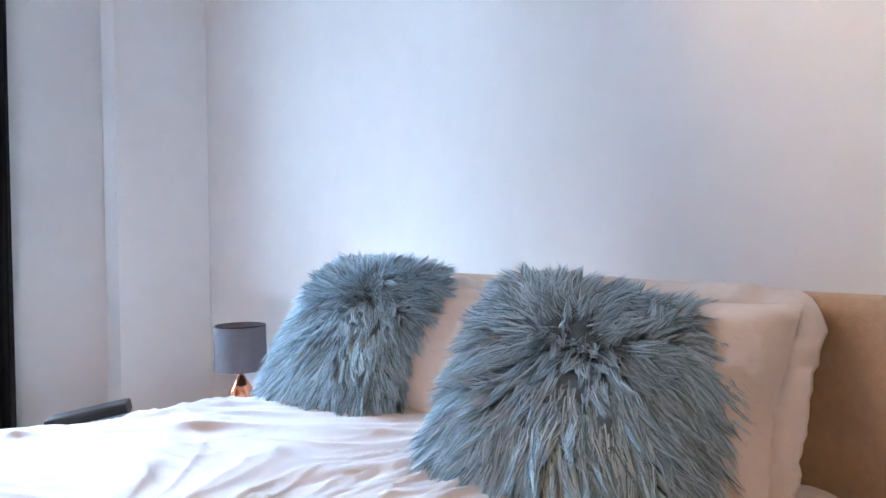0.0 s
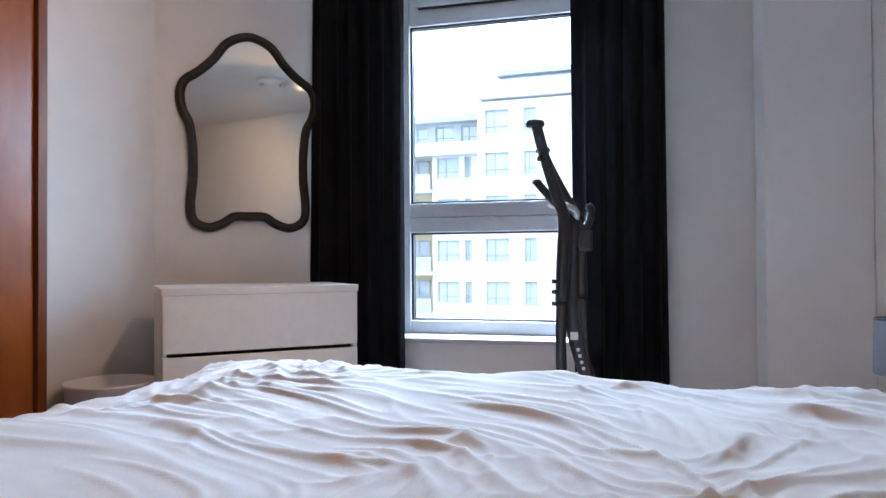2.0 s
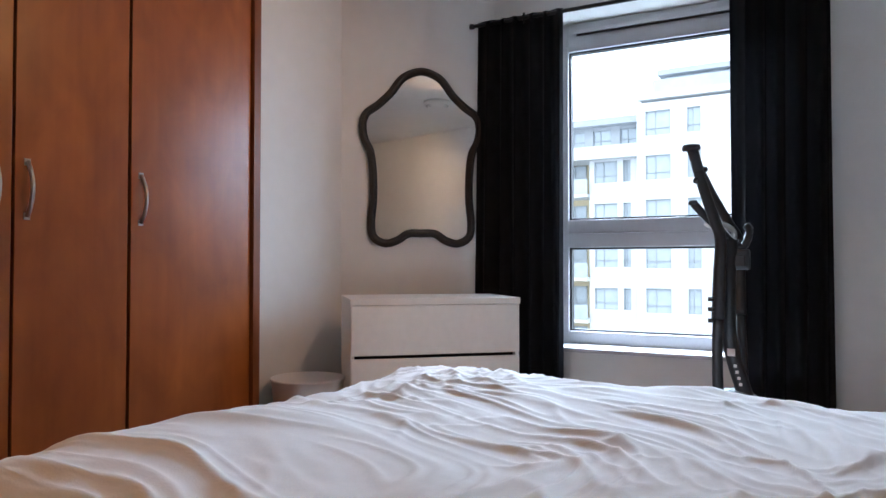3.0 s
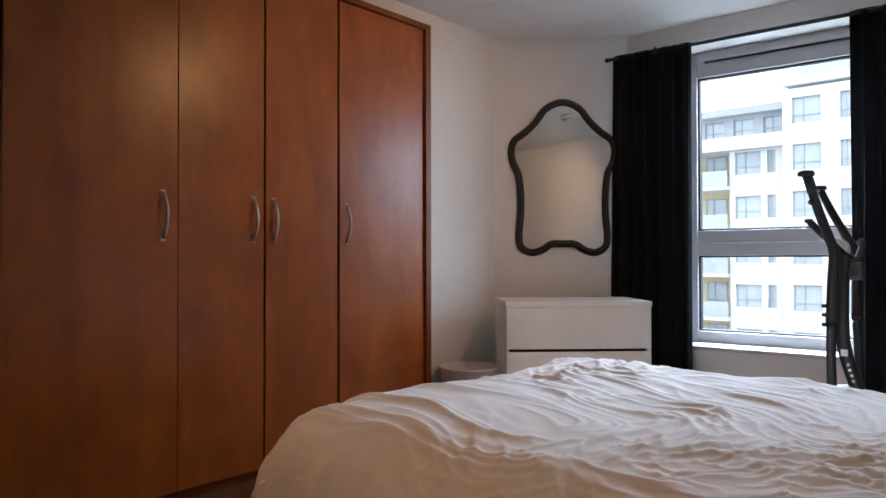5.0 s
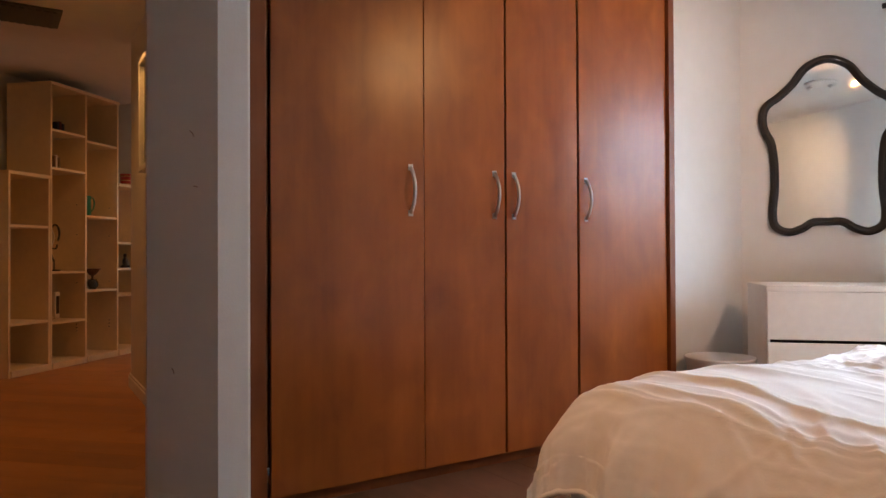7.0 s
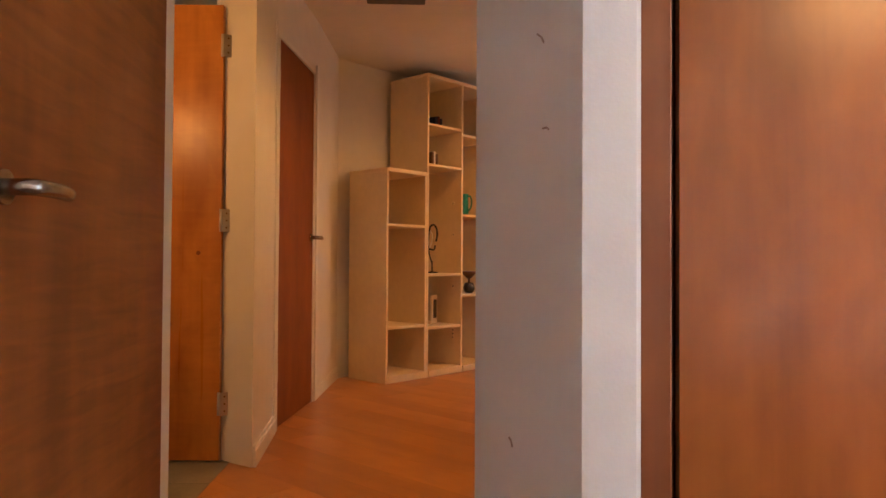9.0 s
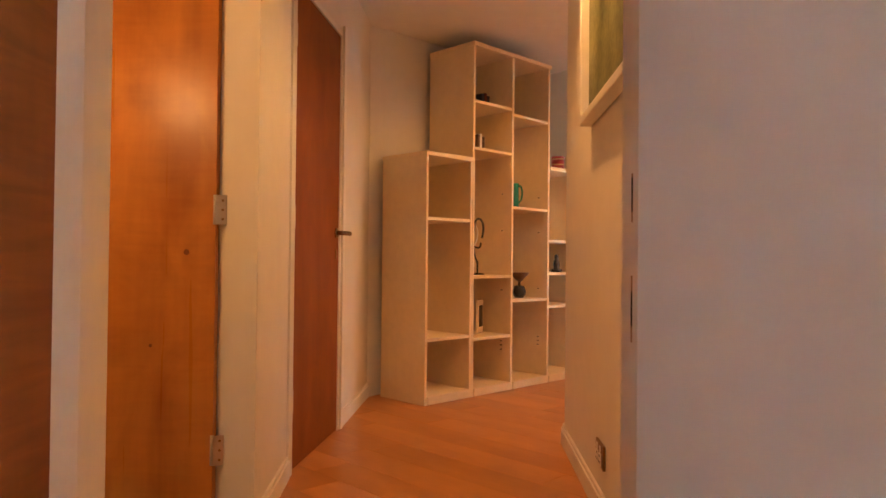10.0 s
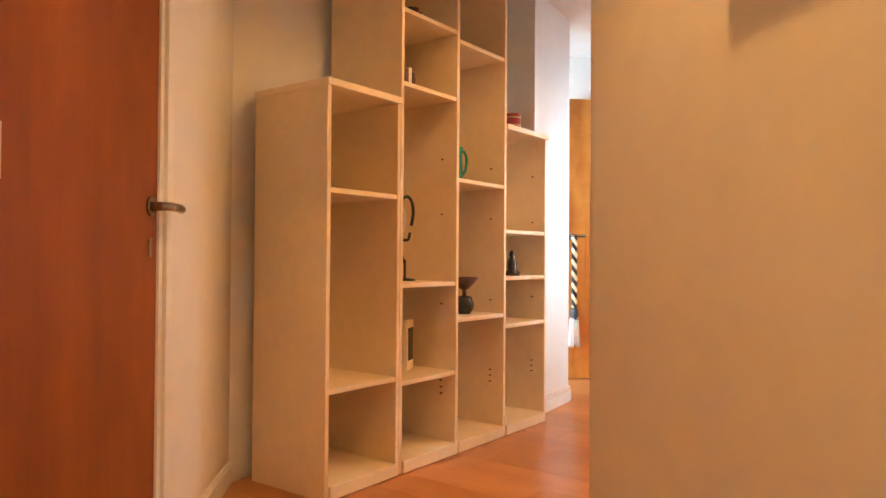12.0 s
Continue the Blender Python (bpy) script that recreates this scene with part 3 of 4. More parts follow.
for z0 in (0.05, 0.277, 0.504):
    part("drawer_front", bx(0.003, W - 0.003, 0.004, 0.022, z0, z0 + (0.212 if z0 < 0.5 else 0.2325), 0.003), GLOSSWHITE, ch)

# ---------- mirror ----------
ML = pose(-1.103, 3.529, 0.003, 0, 0, 39)
mr = thing("wall_mirror", ML, "wavy black-framed mirror hanging on the wall", "mirror")
half = [(0.0, 2.030), (0.105, 1.990), (0.175, 1.900), (0.245, 1.832), (0.312, 1.780), (0.333, 1.710), (0.320, 1.630), (0.288, 1.560), (0.274, 1.440), (0.272, 1.300), (0.284, 1.160), (0.270, 1.080), (0.205, 1.045), (0.135, 1.063), (0.075, 1.100), (0.0, 1.102)]
outline = smooth_curve([(1.01 * x, 0, z) for x, z in half] + [(-1.01 * x, 0, z) for x, z in half[-2:0:-1]], 6, True)
fb = bmesh.new()
tube(fb, outline, 0.024, 12, True)
fo = part("frame", fb, BLACKWOOD, mr, "glossy black moulded frame")
fb = bmesh.new()
tube(fb, [p * 1.0 + Vector((0, -0.016, 0)) for p in outline], 0.013, 8, True)
part("moulding", fb, BLACKWOOD, mr)
gb = bmesh.new()
gb.faces.new([gb.verts.new((p.x, -0.004, p.z)) for p in outline])
part("mirror_glass", gb, MIRRORGLASS, mr, "clear mirror glass")


# ---------- curtains and rod ----------
def curtain(x0, x1, z0, z1, folds, seed, flare, label):
    rnd = random.Random(seed)
    bm = bmesh.new()
    nu, nv = 150, 40
    ph = [rnd.uniform(0, 6.28) for _ in range(4)]
    grid = []
    for j in range(nv + 1):
        v = j / nv
        row = []
        for i in range(nu + 1):
            u = i / nu
            w = 1 + flare * v
            xx = x0 + (x1 - x0) * u if u > 0.5 else x0 + (x1 - x0) * (u * w - (w - 1) * 0.5)
            a = folds * 2 * math.pi * u
            depth = 0.020 + 0.018 * v
            y = depth * math.sin(a + 0.5 * math.sin(a * 0.37 + ph[0]) + 0.6 * v * math.sin(ph[1] + 3 * u)) + 0.012 * v * math.sin(a * 0.5 + ph[2] + 2 * v)
            xx += 0.008 * math.sin(a * 1.0 + ph[3] + 1.6 * v)
            z = z1 + (z0 - z1) * v + (0.006 * math.sin(a) if j == 0 else 0)
            row.append(bm.verts.new((xx, y, z)))
        grid.append(row)
    for j in range(nv):
        for i in range(nu):
            bm.faces.new((grid[j][i], grid[j][i + 1], grid[j + 1][i + 1], grid[j + 1][i])).smooth = True
    bmesh.ops.solidify(bm, geom=bm.faces[:], thickness=0.004)
    t = thing("curtain", CUM, label, "curtain", "curtains at the window")
    part("cloth", bm, BLACKCLOTH, t)
    return t


CUM = pose(-0.78, 3.70, 0, 0, 0, ANG)
curtain(-0.045, 0.465, 0.02, 2.318, 6, 3, 0.10, "black pleated full-length curtain beside the mirror")
curtain(1.305, 1.735, 0.02, 2.318, 5, 8, 0.0, "black pleated full-length curtain behind the exercise machine")
rod = thing("curtain_rod", CUM, "thin black metal curtain rod on brackets", "curtain rod")
part("rod", tube(bmesh.new(), [(-0.075, 0, 2.30), (1.80, 0, 2.30)], 0.011, 12), BLACKMETAL, rod)
part("finial", lathe(bmesh.new(), [(0, -0.014), (0.014, -0.012), (0.016, 0), (0.014, 0.012), (0, 0.014)], (-0.085, 0, 2.30), 14), BLACKMETAL, rod)
for x in (0.24, 1.60):
    b = bmesh.new()
    tube(b, [(x, 0.108, 2.30), (x, -0.012, 2.30)], 0.006, 8)
    box(b, x - 0.006, x + 0.006, -0.016, -0.010, 2.265, 2.325, 0.002)
    part("bracket", b, BLACKMETAL, rod)


# ---------- bed ----------
bed = thing("bed", pose(0, 0, 0), "double bed with a beige upholstered headboard and base", "bed")
hbm = bmesh.new()
box(hbm, 1.905, 1.985, 0.60, 2.16, 0.10, 0.905, 0.03)
part("headboard", hbm, BEIGE, bed, "beige padded headboard", smooth=True)
part("base", bx(-0.22, 1.90, 0.66, 2.08, 0.08, 0.30, 0.02), BEIGE, bed)
part("mattress", bx(-0.20, 1.89, 0.67, 2.07, 0.302, 0.50, 0.05), LINEN, bed)
for x in (-0.16, 1.80):
    for y in (0.72, 2.02):
        part("leg", lathe(bmesh.new(), [(0.0, 0), (0.022, 0), (0.03, 0.08), (0, 0.08)], (x, y, 0), 12), BLACKWOOD, bed)


def duvet():
    """A rumpled duvet lying over the mattress and hanging over foot and sides."""
    nu, nv = 400, 320
    bm = bmesh.new()
    U0, U1, V0, V1 = -0.38, 1.86, 0.46, 2.42
    rows = []
    X0, Ya, Yb, R = -0.21, 0.62, 2.10, 0.16

    def edge(d):
        """Past the edge by d: how far out and how far down the cloth hangs."""
        if d <= -R:
            return d, 0.0
        s = d + R
        a = min(s / R, math.pi / 2 * 0.93)
        out, down = R * math.sin(a), R * (1 - math.cos(a))
        rest = s - R * a
        if rest > 0:
            out += rest * math.cos(math.pi / 2 * 0.93)
            down += rest * 0.99
        return out - R, down

    for j in range(nv + 1):
        row = []
        for i in range(nu + 1):
            u, v = U0 + (U1 - U0) * i / nu, V0 + (V1 - V0) * j / nv
            ox, dx = edge(X0 - u)
            oa, da = edge(Ya - v)
            ob, d2 = edge(v - Yb)
            x = X0 - ox if X0 - u > -R else u
            y = Ya - oa if Ya - v > -R else (Yb + ob if v - Yb > -R else v)
            down = max(dx, da, d2) + 0.35 * min(dx, max(da, d2))
            p = Vector((u, v, 0))
            big = noise.noise(p * 1.4 + Vector((3, 1, 7))) * 0.014 + noise.noise(p * 3.1) * 0.007
            w = noise.noise(p * 1.1 + Vector((9, 4, 2)))
            w2 = noise.noise(p * 2.7 + Vector((1, 8, 3)))

            def ridge(turn, long, cross, soft, off, cover):
                """Thin crisp folds along one direction, breaking off where their cover ends."""
                m_ = min(1, max(0, noise.noise(Vector((u * 3.1 + off, v * 3.1 - off, off))) * 2.6 + cover))
                if m_ == 0:
                    return 0.0
                c_, s_ = math.cos(turn + 0.7 * w), math.sin(turn + 0.7 * w)
                n_ = noise.noise(Vector(((u * c_ + v * s_) * long, (v * c_ - u * s_) * cross + w2 * 0.9, off)))
                return math.exp(-(n_ * n_ + 0.0009) ** 0.5 / soft) * m_ * m_ * (3 - 2 * m_)

            near = math.exp(-((u + 0.05) ** 2 / 0.35 + (v - 0.95) ** 2 / 0.5))
            wr_ = ridge(-0.45, 1.5, 5.5, 0.17, 0.3, 0.9) * 0.009 + ridge(-0.80, 1.9, 7.5, 0.14, 2.3, 0.6) * 0.008
            wr_ += ridge(-0.25, 2.1, 9.0, 0.12, 4.7, 0.7) * 0.008 + ridge(-0.60, 2.4, 11.0, 0.11, 6.1, 0.8) * 0.0095
            wr_ += ridge(0.15, 2.4, 9.5, 0.11, 8.9, 0.5) * 0.0065 + ridge(-1.05, 2.4, 11.0, 0.11, 11.3, 0.6) * 0.0085
            wr_ += ridge(0.60, 2.6, 13.0, 0.11, 14.9, 0.6) * 0.007 + ridge(-0.40, 3.0, 18.0, 0.13, 17.7, 0.9) * 0.0055
            wr_ += ridge(1.10, 1.2, 7.0, 0.14, 20.1, 0.7) * 0.012 * near - 0.010
            wr_ += noise.noise(p * 26) * 0.0004
            crown = 0.010 * math.exp(-((u + 0.02) ** 2 / 0.10 + (v - 1.75) ** 2 / 0.18))
            crown += 0.020 * math.exp(-((u + 0.02) ** 2 / 0.07 + (v - 0.95) ** 2 / 0.20))
            z = 0.602 + big + wr_ + crown + 0.014 * min(1, max(0, (v - 1.5) / 0.5)) - down
            if down > 0.02:
                k = min(1, down * 5)
                lat = v if dx >= max(da, d2) else u
                n1 = (1 - abs(noise.noise(Vector((lat * 7 + w, down * 2.5, 1.5))))) ** 3 * 0.034 * k
                n1 += (1 - abs(noise.noise(Vector((lat * 19 + w * 2, down * 4.0, 3.5))))) ** 4 * 0.011 * k
                n1 += math.exp(-abs(noise.noise(Vector((lat * 5.5 + w * 1.6, down * 1.2, 7.5)))) / 0.12) * 0.022 * k
                n1 += math.exp(-abs(noise.noise(Vector((lat * 11 - w * 2.2, down * 2.0, 11.5)))) / 0.11) * 0.010 * k
                if dx >= max(da, d2):
                    x -= n1 + big * 0.5
                elif da > d2:
                    y -= n1
                else:
                    y += n1
            row.append(bm.verts.new((x, y, max(z, 0.16 + 0.02 * noise.noise(p * 3)))))
        rows.append(row)
    for j in range(nv):
        for i in range(nu):
            bm.faces.new((rows[j][i], rows[j][i + 1], rows[j + 1][i + 1], rows[j + 1][i])).smooth = True
    t = thing("duvet", pose(0, 0, 0), "crumpled white cotton duvet spread over the bed", "duvet")
    rims = [[r[0].co.copy() for r in rows], [v.co.copy() for v in rows[0]], [v.co.copy() for v in rows[-1]]]
    part("cover", bm, LINEN, t)
    for rim in rims:
        part("hem", tube(bmesh.new(), rim[::3], 0.007, 6), LINEN, t, "stitched hem")
    return t


duvet()


def cushion_mesh(w, h, t, seed=0):
    bm = bmesh.new()
    n = 30
    for side in (1, -1):
        g = []
        for j in range(n + 1):
            r = []
            for i in range(n + 1):
                u, v = 2 * i / n - 1, 2 * j / n - 1
                k = (max(0, 1 - abs(u) ** 3.2) * max(0, 1 - abs(v) ** 3.2)) ** 0.55
                pin = 1 - 0.07 * (1 - abs(u * v)) * (abs(u) ** 6 + abs(v) ** 6)
                nz = noise.noise(Vector((u * 2 + seed, v * 2, side))) * 0.012 * k + (1 - abs(noise.noise(Vector((u * 3 + seed, v * 3 + u * 2, 5))))) ** 4 * 0.018 * k + (1 - abs(noise.noise(Vector((u * 7 + v * 3 + seed, v * 4, 8))))) ** 6 * 0.010 * k
                r.append(bm.verts.new((u * w / 2 * pin, v * h / 2 * pin, side * (t / 2 * k + 0.003) + nz)))
            g.append(r)
        for j in range(n):
            for i in range(n):
                bm.faces.new((g[j][i], g[j][i + 1], g[j + 1][i + 1], g[j + 1][i])).smooth = True
    return bm


def flange_mesh(w, h, f, seed=0):
    """A flat stitched border: one soft, slightly wavy ring round a pillow."""
    bm, n, rings = bmesh.new(), 96, []
    for s_, z in ((0.93, -0.004), (1.0, -0.004), (1.0, 0.004), (0.93, 0.004)):
        ring = []
        for k in range(n):
            a = 2 * math.pi * k / n
            c, q = math.cos(a), math.sin(a)
            r = (abs(c) ** 9 + abs(q) ** 9) ** (-1 / 9)
            e = (s_ - 0.93) / 0.07
            wob = noise.noise(Vector((c * 5 + seed, q * 5, 0)))
            ring.append(bm.verts.new((c * r * (w / 2 - 0.025 + (f + 0.025) * e) * (1 + 0.030 * wob * e), q * r * (h / 2 - 0.025 + (f + 0.025) * e) * (1 + 0.040 * wob * e), z + 0.024 * noise.noise(Vector((c * 9, q * 9 + seed, 3))) * e)))
        rings.append(ring)
    for i in range(4):
        p, q = rings[i], rings[(i + 1) % 4]
        for k in range(n):
            bm.faces.new((p[k], p[(k + 1) % n], q[(k + 1) % n], q[k])).smooth = i in (0, 2)
    return bm


def stand(x, y, z, face, lean, roll=0.0):
    """Pose of an upright cushion: local z is its front, local y its upper edge."""
    return pose(x, y, z, 0, 0, face) @ pose(0, 0, 0, 90 - lean, 0, 0) @ pose(0, 0, 0, 0, 0, roll)


# face: turn about the upright axis; 0 looks to -y, -90 to -x
PILLOWS = ((1.735, 1.80, 0.745, -80, 36, -4, 0.52, 0.34), (1.80, 1.05, 0.735, -86, 20, 0, 0.50, 0.33))
for i, (x, y, z, f, ln_, ro, w, h) in enumerate(PILLOWS):
    pt = thing("pillow", stand(x, y, z, f, ln_, ro), "cream cotton pillow with a flat flange leaning on the headboard", "pillow", "pillows on the bed")
    part("cover", cushion_mesh(w, h, 0.15, i * 7), PILLOWLINEN, pt)
    part("flange", flange_mesh(w, h, 0.030, i * 7), PILLOWLINEN, pt, "flat stitched border")


def fur_cushion(m, w, h, t, swirl, seed, label):
    rnd = random.Random(seed)
    top = thing("fur_cushion", m, label, "cushion", "fur cushions on the bed")
    part("body", cushion_mesh(w, h, t, seed), FURBASE, top)
    verts, faces = [], []

    def surf(u, v, s):
        k = (max(0, 1 - abs(u) ** 3.2) * max(0, 1 - abs(v) ** 3.2)) ** 0.55
        return Vector((u * w / 2, v * h / 2, s * t / 2 * k))

    for _ in range(2300):
        u, v, s = rnd.uniform(-1, 1), rnd.uniform(-1, 1), (1 if rnd.random() < 0.82 else -1)
        if rnd.random() < 0.25:
            e = rnd.choice((-1, 1)) * rnd.uniform(0.9, 1.0)
            u, v = (e, v) if rnd.random() < 0.5 else (u, e)
        p = surf(u, v, s)
        e = 0.03
        du, dv = surf(min(u + e, 1), v, s) - surf(max(u - e, -1), v, s), surf(u, min(v + e, 1), s) - surf(u, max(v - e, -1), s)
        nrm = du.cross(dv).normalized() * s
        rad = Vector((u * w / 2 - swirl[0], v * h / 2 - swirl[1], 0))
        mid_ = math.exp(-(rad.length / 0.06) ** 2)
        rad *= 1 / max(rad.length, 0.07)
        c = Vector((noise.noise(Vector((u * 3 + seed, v * 3, s))), noise.noise(Vector((u * 3, v * 3 + 9 + seed, s))), 0.4 * noise.noise(Vector((u * 3, v * 3, 30 + seed)))))
        c += Vector((rnd.uniform(-1, 1), rnd.uniform(-1, 1), rnd.uniform(-0.5, 0.5))) * 0.30
        edge_out = Vector((u * abs(u) ** 5, v * abs(v) ** 5, 0))
        d = (rad * 0.8 + Vector((0, -0.25, 0)) + nrm * (0.62 + 0.8 * mid_) + c * 0.9 + edge_out * 0.7).normalized()
        ln = rnd.uniform(0.050, 0.088)
        side = d.cross(nrm)
        side = side.normalized() if side.length > 1e-3 else Vector((1, 0, 0))
        up_ = side.cross(d).normalized()
        tip = p + d * ln + Vector((0, -1, -0.2)) * ln * 0.20 - nrm * ln * 0.14
        bend = (side * rnd.uniform(-1, 1) + up_ * 0.6) * ln * 0.12
        for _k in range(15):
            a_, r_ = rnd.uniform(0, 6.283), 0.011 * math.sqrt(rnd.random())
            o_ = (side * math.cos(a_) + up_ * math.sin(a_)) * r_
            root = p + o_
            end = tip + o_ * 0.30 + d * rnd.uniform(-0.016, 0.008)
            wd = rnd.uniform(0.0008, 0.0017)
            f_ = (side + up_ * rnd.uniform(-0.9, 0.9)).normalized() * wd
            b = len(verts)
            m1, m2 = root.lerp(end, 0.36) + bend + o_ * 0.35, root.lerp(end, 0.70) + bend * 0.8 + o_ * 0.15
            verts += [root - f_, root + f_, m1 + f_, m1 - f_, m2 + f_ * 0.75, m2 - f_ * 0.75, end]
            faces += [(b, b + 1, b + 2, b + 3), (b + 3, b + 2, b + 4, b + 5), (b + 5, b + 4, b + 6)]
    me = bpy.data.meshes.new("fur")
    me.from_pydata([tuple(v) for v in verts], [], faces)
    me.materials.append(FUR)
    fo_ = new("fur", me)
    fo_.parent = top
    tagged(fo_, "long blue-grey faux fur", kind="stuff")
    return top


fur_cushion(stand(1.625, 1.83, 0.755, -71, 37, -3), 0.375, 0.39, 0.16, (0.0, 0.08), 5, "fluffy blue-grey faux fur cushion farther along the bed")
fur_cushion(stand(1.68, 1.085, 0.722, -64, 34, -11), 0.42, 0.37, 0.17, (-0.045, 0.055), 11, "fluffy blue-grey faux fur cushion near the bed's edge")

# ---------- bedside table and lamp ----------
bt = thing("bedside_table", pose(1.63, 2.88, 0, 0, 0, -12), "small white bedside table behind the bed", "bedside table")
b = bmesh.new()
box(b, -0.2, -0.182, -0.19, 0.17, 0, 0.33); box(b, 0.182, 0.2, -0.19, 0.17, 0, 0.33); box(b, -0.182, 0.182, 0.155, 0.17, 0, 0.33)
part("body", b, GLOSSWHITE, bt)
part("top", bx(-0.205, 0.205, -0.195, 0.175, 0.33, 0.35, 0.003), GLOSSWHITE, bt)
part("drawer_front", bx(-0.18, 0.18, -0.192, -0.176, 0.17, 0.322, 0.002), GLOSSWHITE, bt)
tl = thing("table_lamp", pose(1.665, 2.92, 0.35), "table lamp with copper base and grey drum shade", "lamp")
b = bmesh.new()
lathe(b, [(0.0, 0.0), (0.045, 0.0), (0.05, 0.008), (0.044, 0.02), (0.048, 0.05), (0.046, 0.075), (0.034, 0.105), (0.018, 0.125), (0.012, 0.14), (0.012, 0.22), (0, 0.22)], segs=32)
part("base", b, COPPER, tl, "polished copper base")
b = bmesh.new()
lathe(b, [(0.100, 0.160), (0.096, 0.330), (0.092, 0.330), (0.096, 0.165), (0.100, 0.160)], segs=48)
part("shade", b, SHADE, tl, "grey fabric drum shade")
b = bmesh.new()
tube(b, [(0.0945 * math.cos(a), 0.0945 * math.sin(a), 0.331) for a in (2 * math.pi * k / 40 for k in range(40))], 0.003, 6, True)
part("shade_ring", b, BLACKMETAL, tl)

# ---------- laundry bin ----------
lb = thing("waste_bin", pose(-1.245, 2.735, 0), "round white plastic bin beside the chest of drawers", "bin")
b = bmesh.new()
lathe(b, [(0.0, 0.004), (0.130, 0.0), (0.135, 0.01), (0.172, 0.372), (0.178, 0.377), (0.178, 0.385), (0.168, 0.385), (0.131, 0.015), (0.0, 0.012)], segs=40)
part("body", b, UPVC, lb)


# ---------- cross trainer ----------
tr = thing("cross_trainer", pose(0, 0, 0), "black steel cross trainer standing at the window", "exercise machine")
b = bmesh.new()
tube(b, smooth_curve([(0.484, 3.07, 1.372), (0.505, 3.09, 1.27), (0.548, 3.12, 1.115), (0.572, 3.13, 1.03), (0.566, 3.13, 0.88), (0.560, 3.13, 0.71)], 5), 0.019, 12, r2=0.026)
a1 = part("arm", b, BLACKMETAL, tr)
part("grip", tube(bmesh.new(), [(0.4795, 3.066, 1.388), (0.4990, 3.082, 1.30)], 0.0215, 12), GREYPLASTIC, a1, "grey foam grip")
part("grip_cap", lathe(bmesh.new(), [(0, -0.012), (0.034, -0.010), (0.037, 0.0), (0.032, 0.012), (0, 0.018)], (0.476, 3.062, 1.392), 18), GREYPLASTIC, a1, "round grey end cap")
b = bmesh.new()
tube(b, smooth_curve([(0.424, 3.545, 1.352), (0.470, 3.54, 1.25), (0.545, 3.52, 1.11), (0.588, 3.50, 1.03), (0.595, 3.47, 0.86), (0.600, 3.44, 0.71)], 5), 0.018, 12, r2=0.024)
a2 = part("arm", b, BLACKMETAL, tr)
part("grip_cap", lathe(bmesh.new(), [(0, -0.012), (0.030, -0.010), (0.034, 0.0), (0.029, 0.012), (0, 0.016)], (0.418, 3.548, 1.366), 18), GREYPLASTIC, a2, "round grey end cap")
b = bmesh.new()
tube(b, smooth_curve([(0.464, 3.16, 1.178), (0.505, 3.17, 1.128), (0.555, 3.18, 1.075), (0.60, 3.20, 1.02), (0.645, 3.215, 1.00), (0.668, 3.22, 1.06), (0.655, 3.23, 1.085)], 4), 0.016, 10)
part("fixed_bar", b, BLACKMETAL, tr)
part("knob", lathe(bmesh.new(), [(0, -0.012), (0.011, -0.010), (0.014, 0), (0.010, 0.010), (0, 0.012)], (0.492, 3.076, 1.262), 12), BLACKMETAL, tr)
part("bar_cap", lathe(bmesh.new(), [(0, -0.010), (0.018, -0.008), (0.020, 0), (0.016, 0.010), (0, 0.012)], (0.462, 3.159, 1.180), 14), GREYPLASTIC, tr, "grey end cap")
b = bmesh.new()
tube(b, smooth_curve([(0.50, 3.20, 1.10), (0.53, 3.205, 1.085), (0.57, 3.21, 1.09), (0.61, 3.215, 1.06), (0.60, 3.22, 1.01)], 4), 0.012, 8)
part("pulse_grip", b, CHROME, tr, "silver pulse grip")
part("console", bx(0.555, 0.67, 3.19, 3.24, 0.905, 0.99, 0.012), GREYPLASTIC, tr, "dark console box")
part("console_screen", bx(0.59, 0.655, 3.184, 3.19, 0.92, 0.965, 0.002), BLACKWOOD, tr, "dark glossy screen")
b = bmesh.new()
tube(b, smooth_curve([(0.60, 3.20, 1.03), (0.59, 3.20, 0.90), (0.587, 3.20, 0.74), (0.595, 3.20, 0.60), (0.645, 3.20, 0.42), (0.76, 3.20, 0.10)], 5), 0.030, 14)
mp_ = part("mast", b, BLACKMETAL, tr)
for k, (w_, o) in enumerate(((0.030, 0.0), (0.012, 0.055), (0.012, 0.08), (0.012, 0.105), (0.012, 0.13))):
    q = Vector((0.602, 3.168, 0.575)) + Vector((0.05, 0, -0.18)).normalized() * o
    part("mark", bx(q.x - w_ / 2, q.x + w_ / 2, 3.1675, 3.1688, q.z - w_ / 2, q.z + w_ / 2), LINEN, mp_, "small white printed mark")
b = bmesh.new()
tube(b, smooth_curve([(0.560, 3.13, 0.71), (0.556, 3.13, 0.56), (0.562, 3.12, 0.36), (0.58, 3.10, 0.14)], 4), 0.021, 12)
part("swing_link", b, BLACKMETAL, tr)
for z in (0.705, 0.75, 0.79):
    part("bolt", tube(bmesh.new(), [(0.552, 3.10, z), (0.528, 3.098, z)], 0.009, 8), BLACKMETAL, tr)
b = bmesh.new()
tube(b, smooth_curve([(0.600, 3.44, 0.71), (0.61, 3.43, 0.50), (0.62, 3.40, 0.30), (0.62, 3.36, 0.14)], 4), 0.020, 12)
part("swing_link", b, BLACKMETAL, tr)
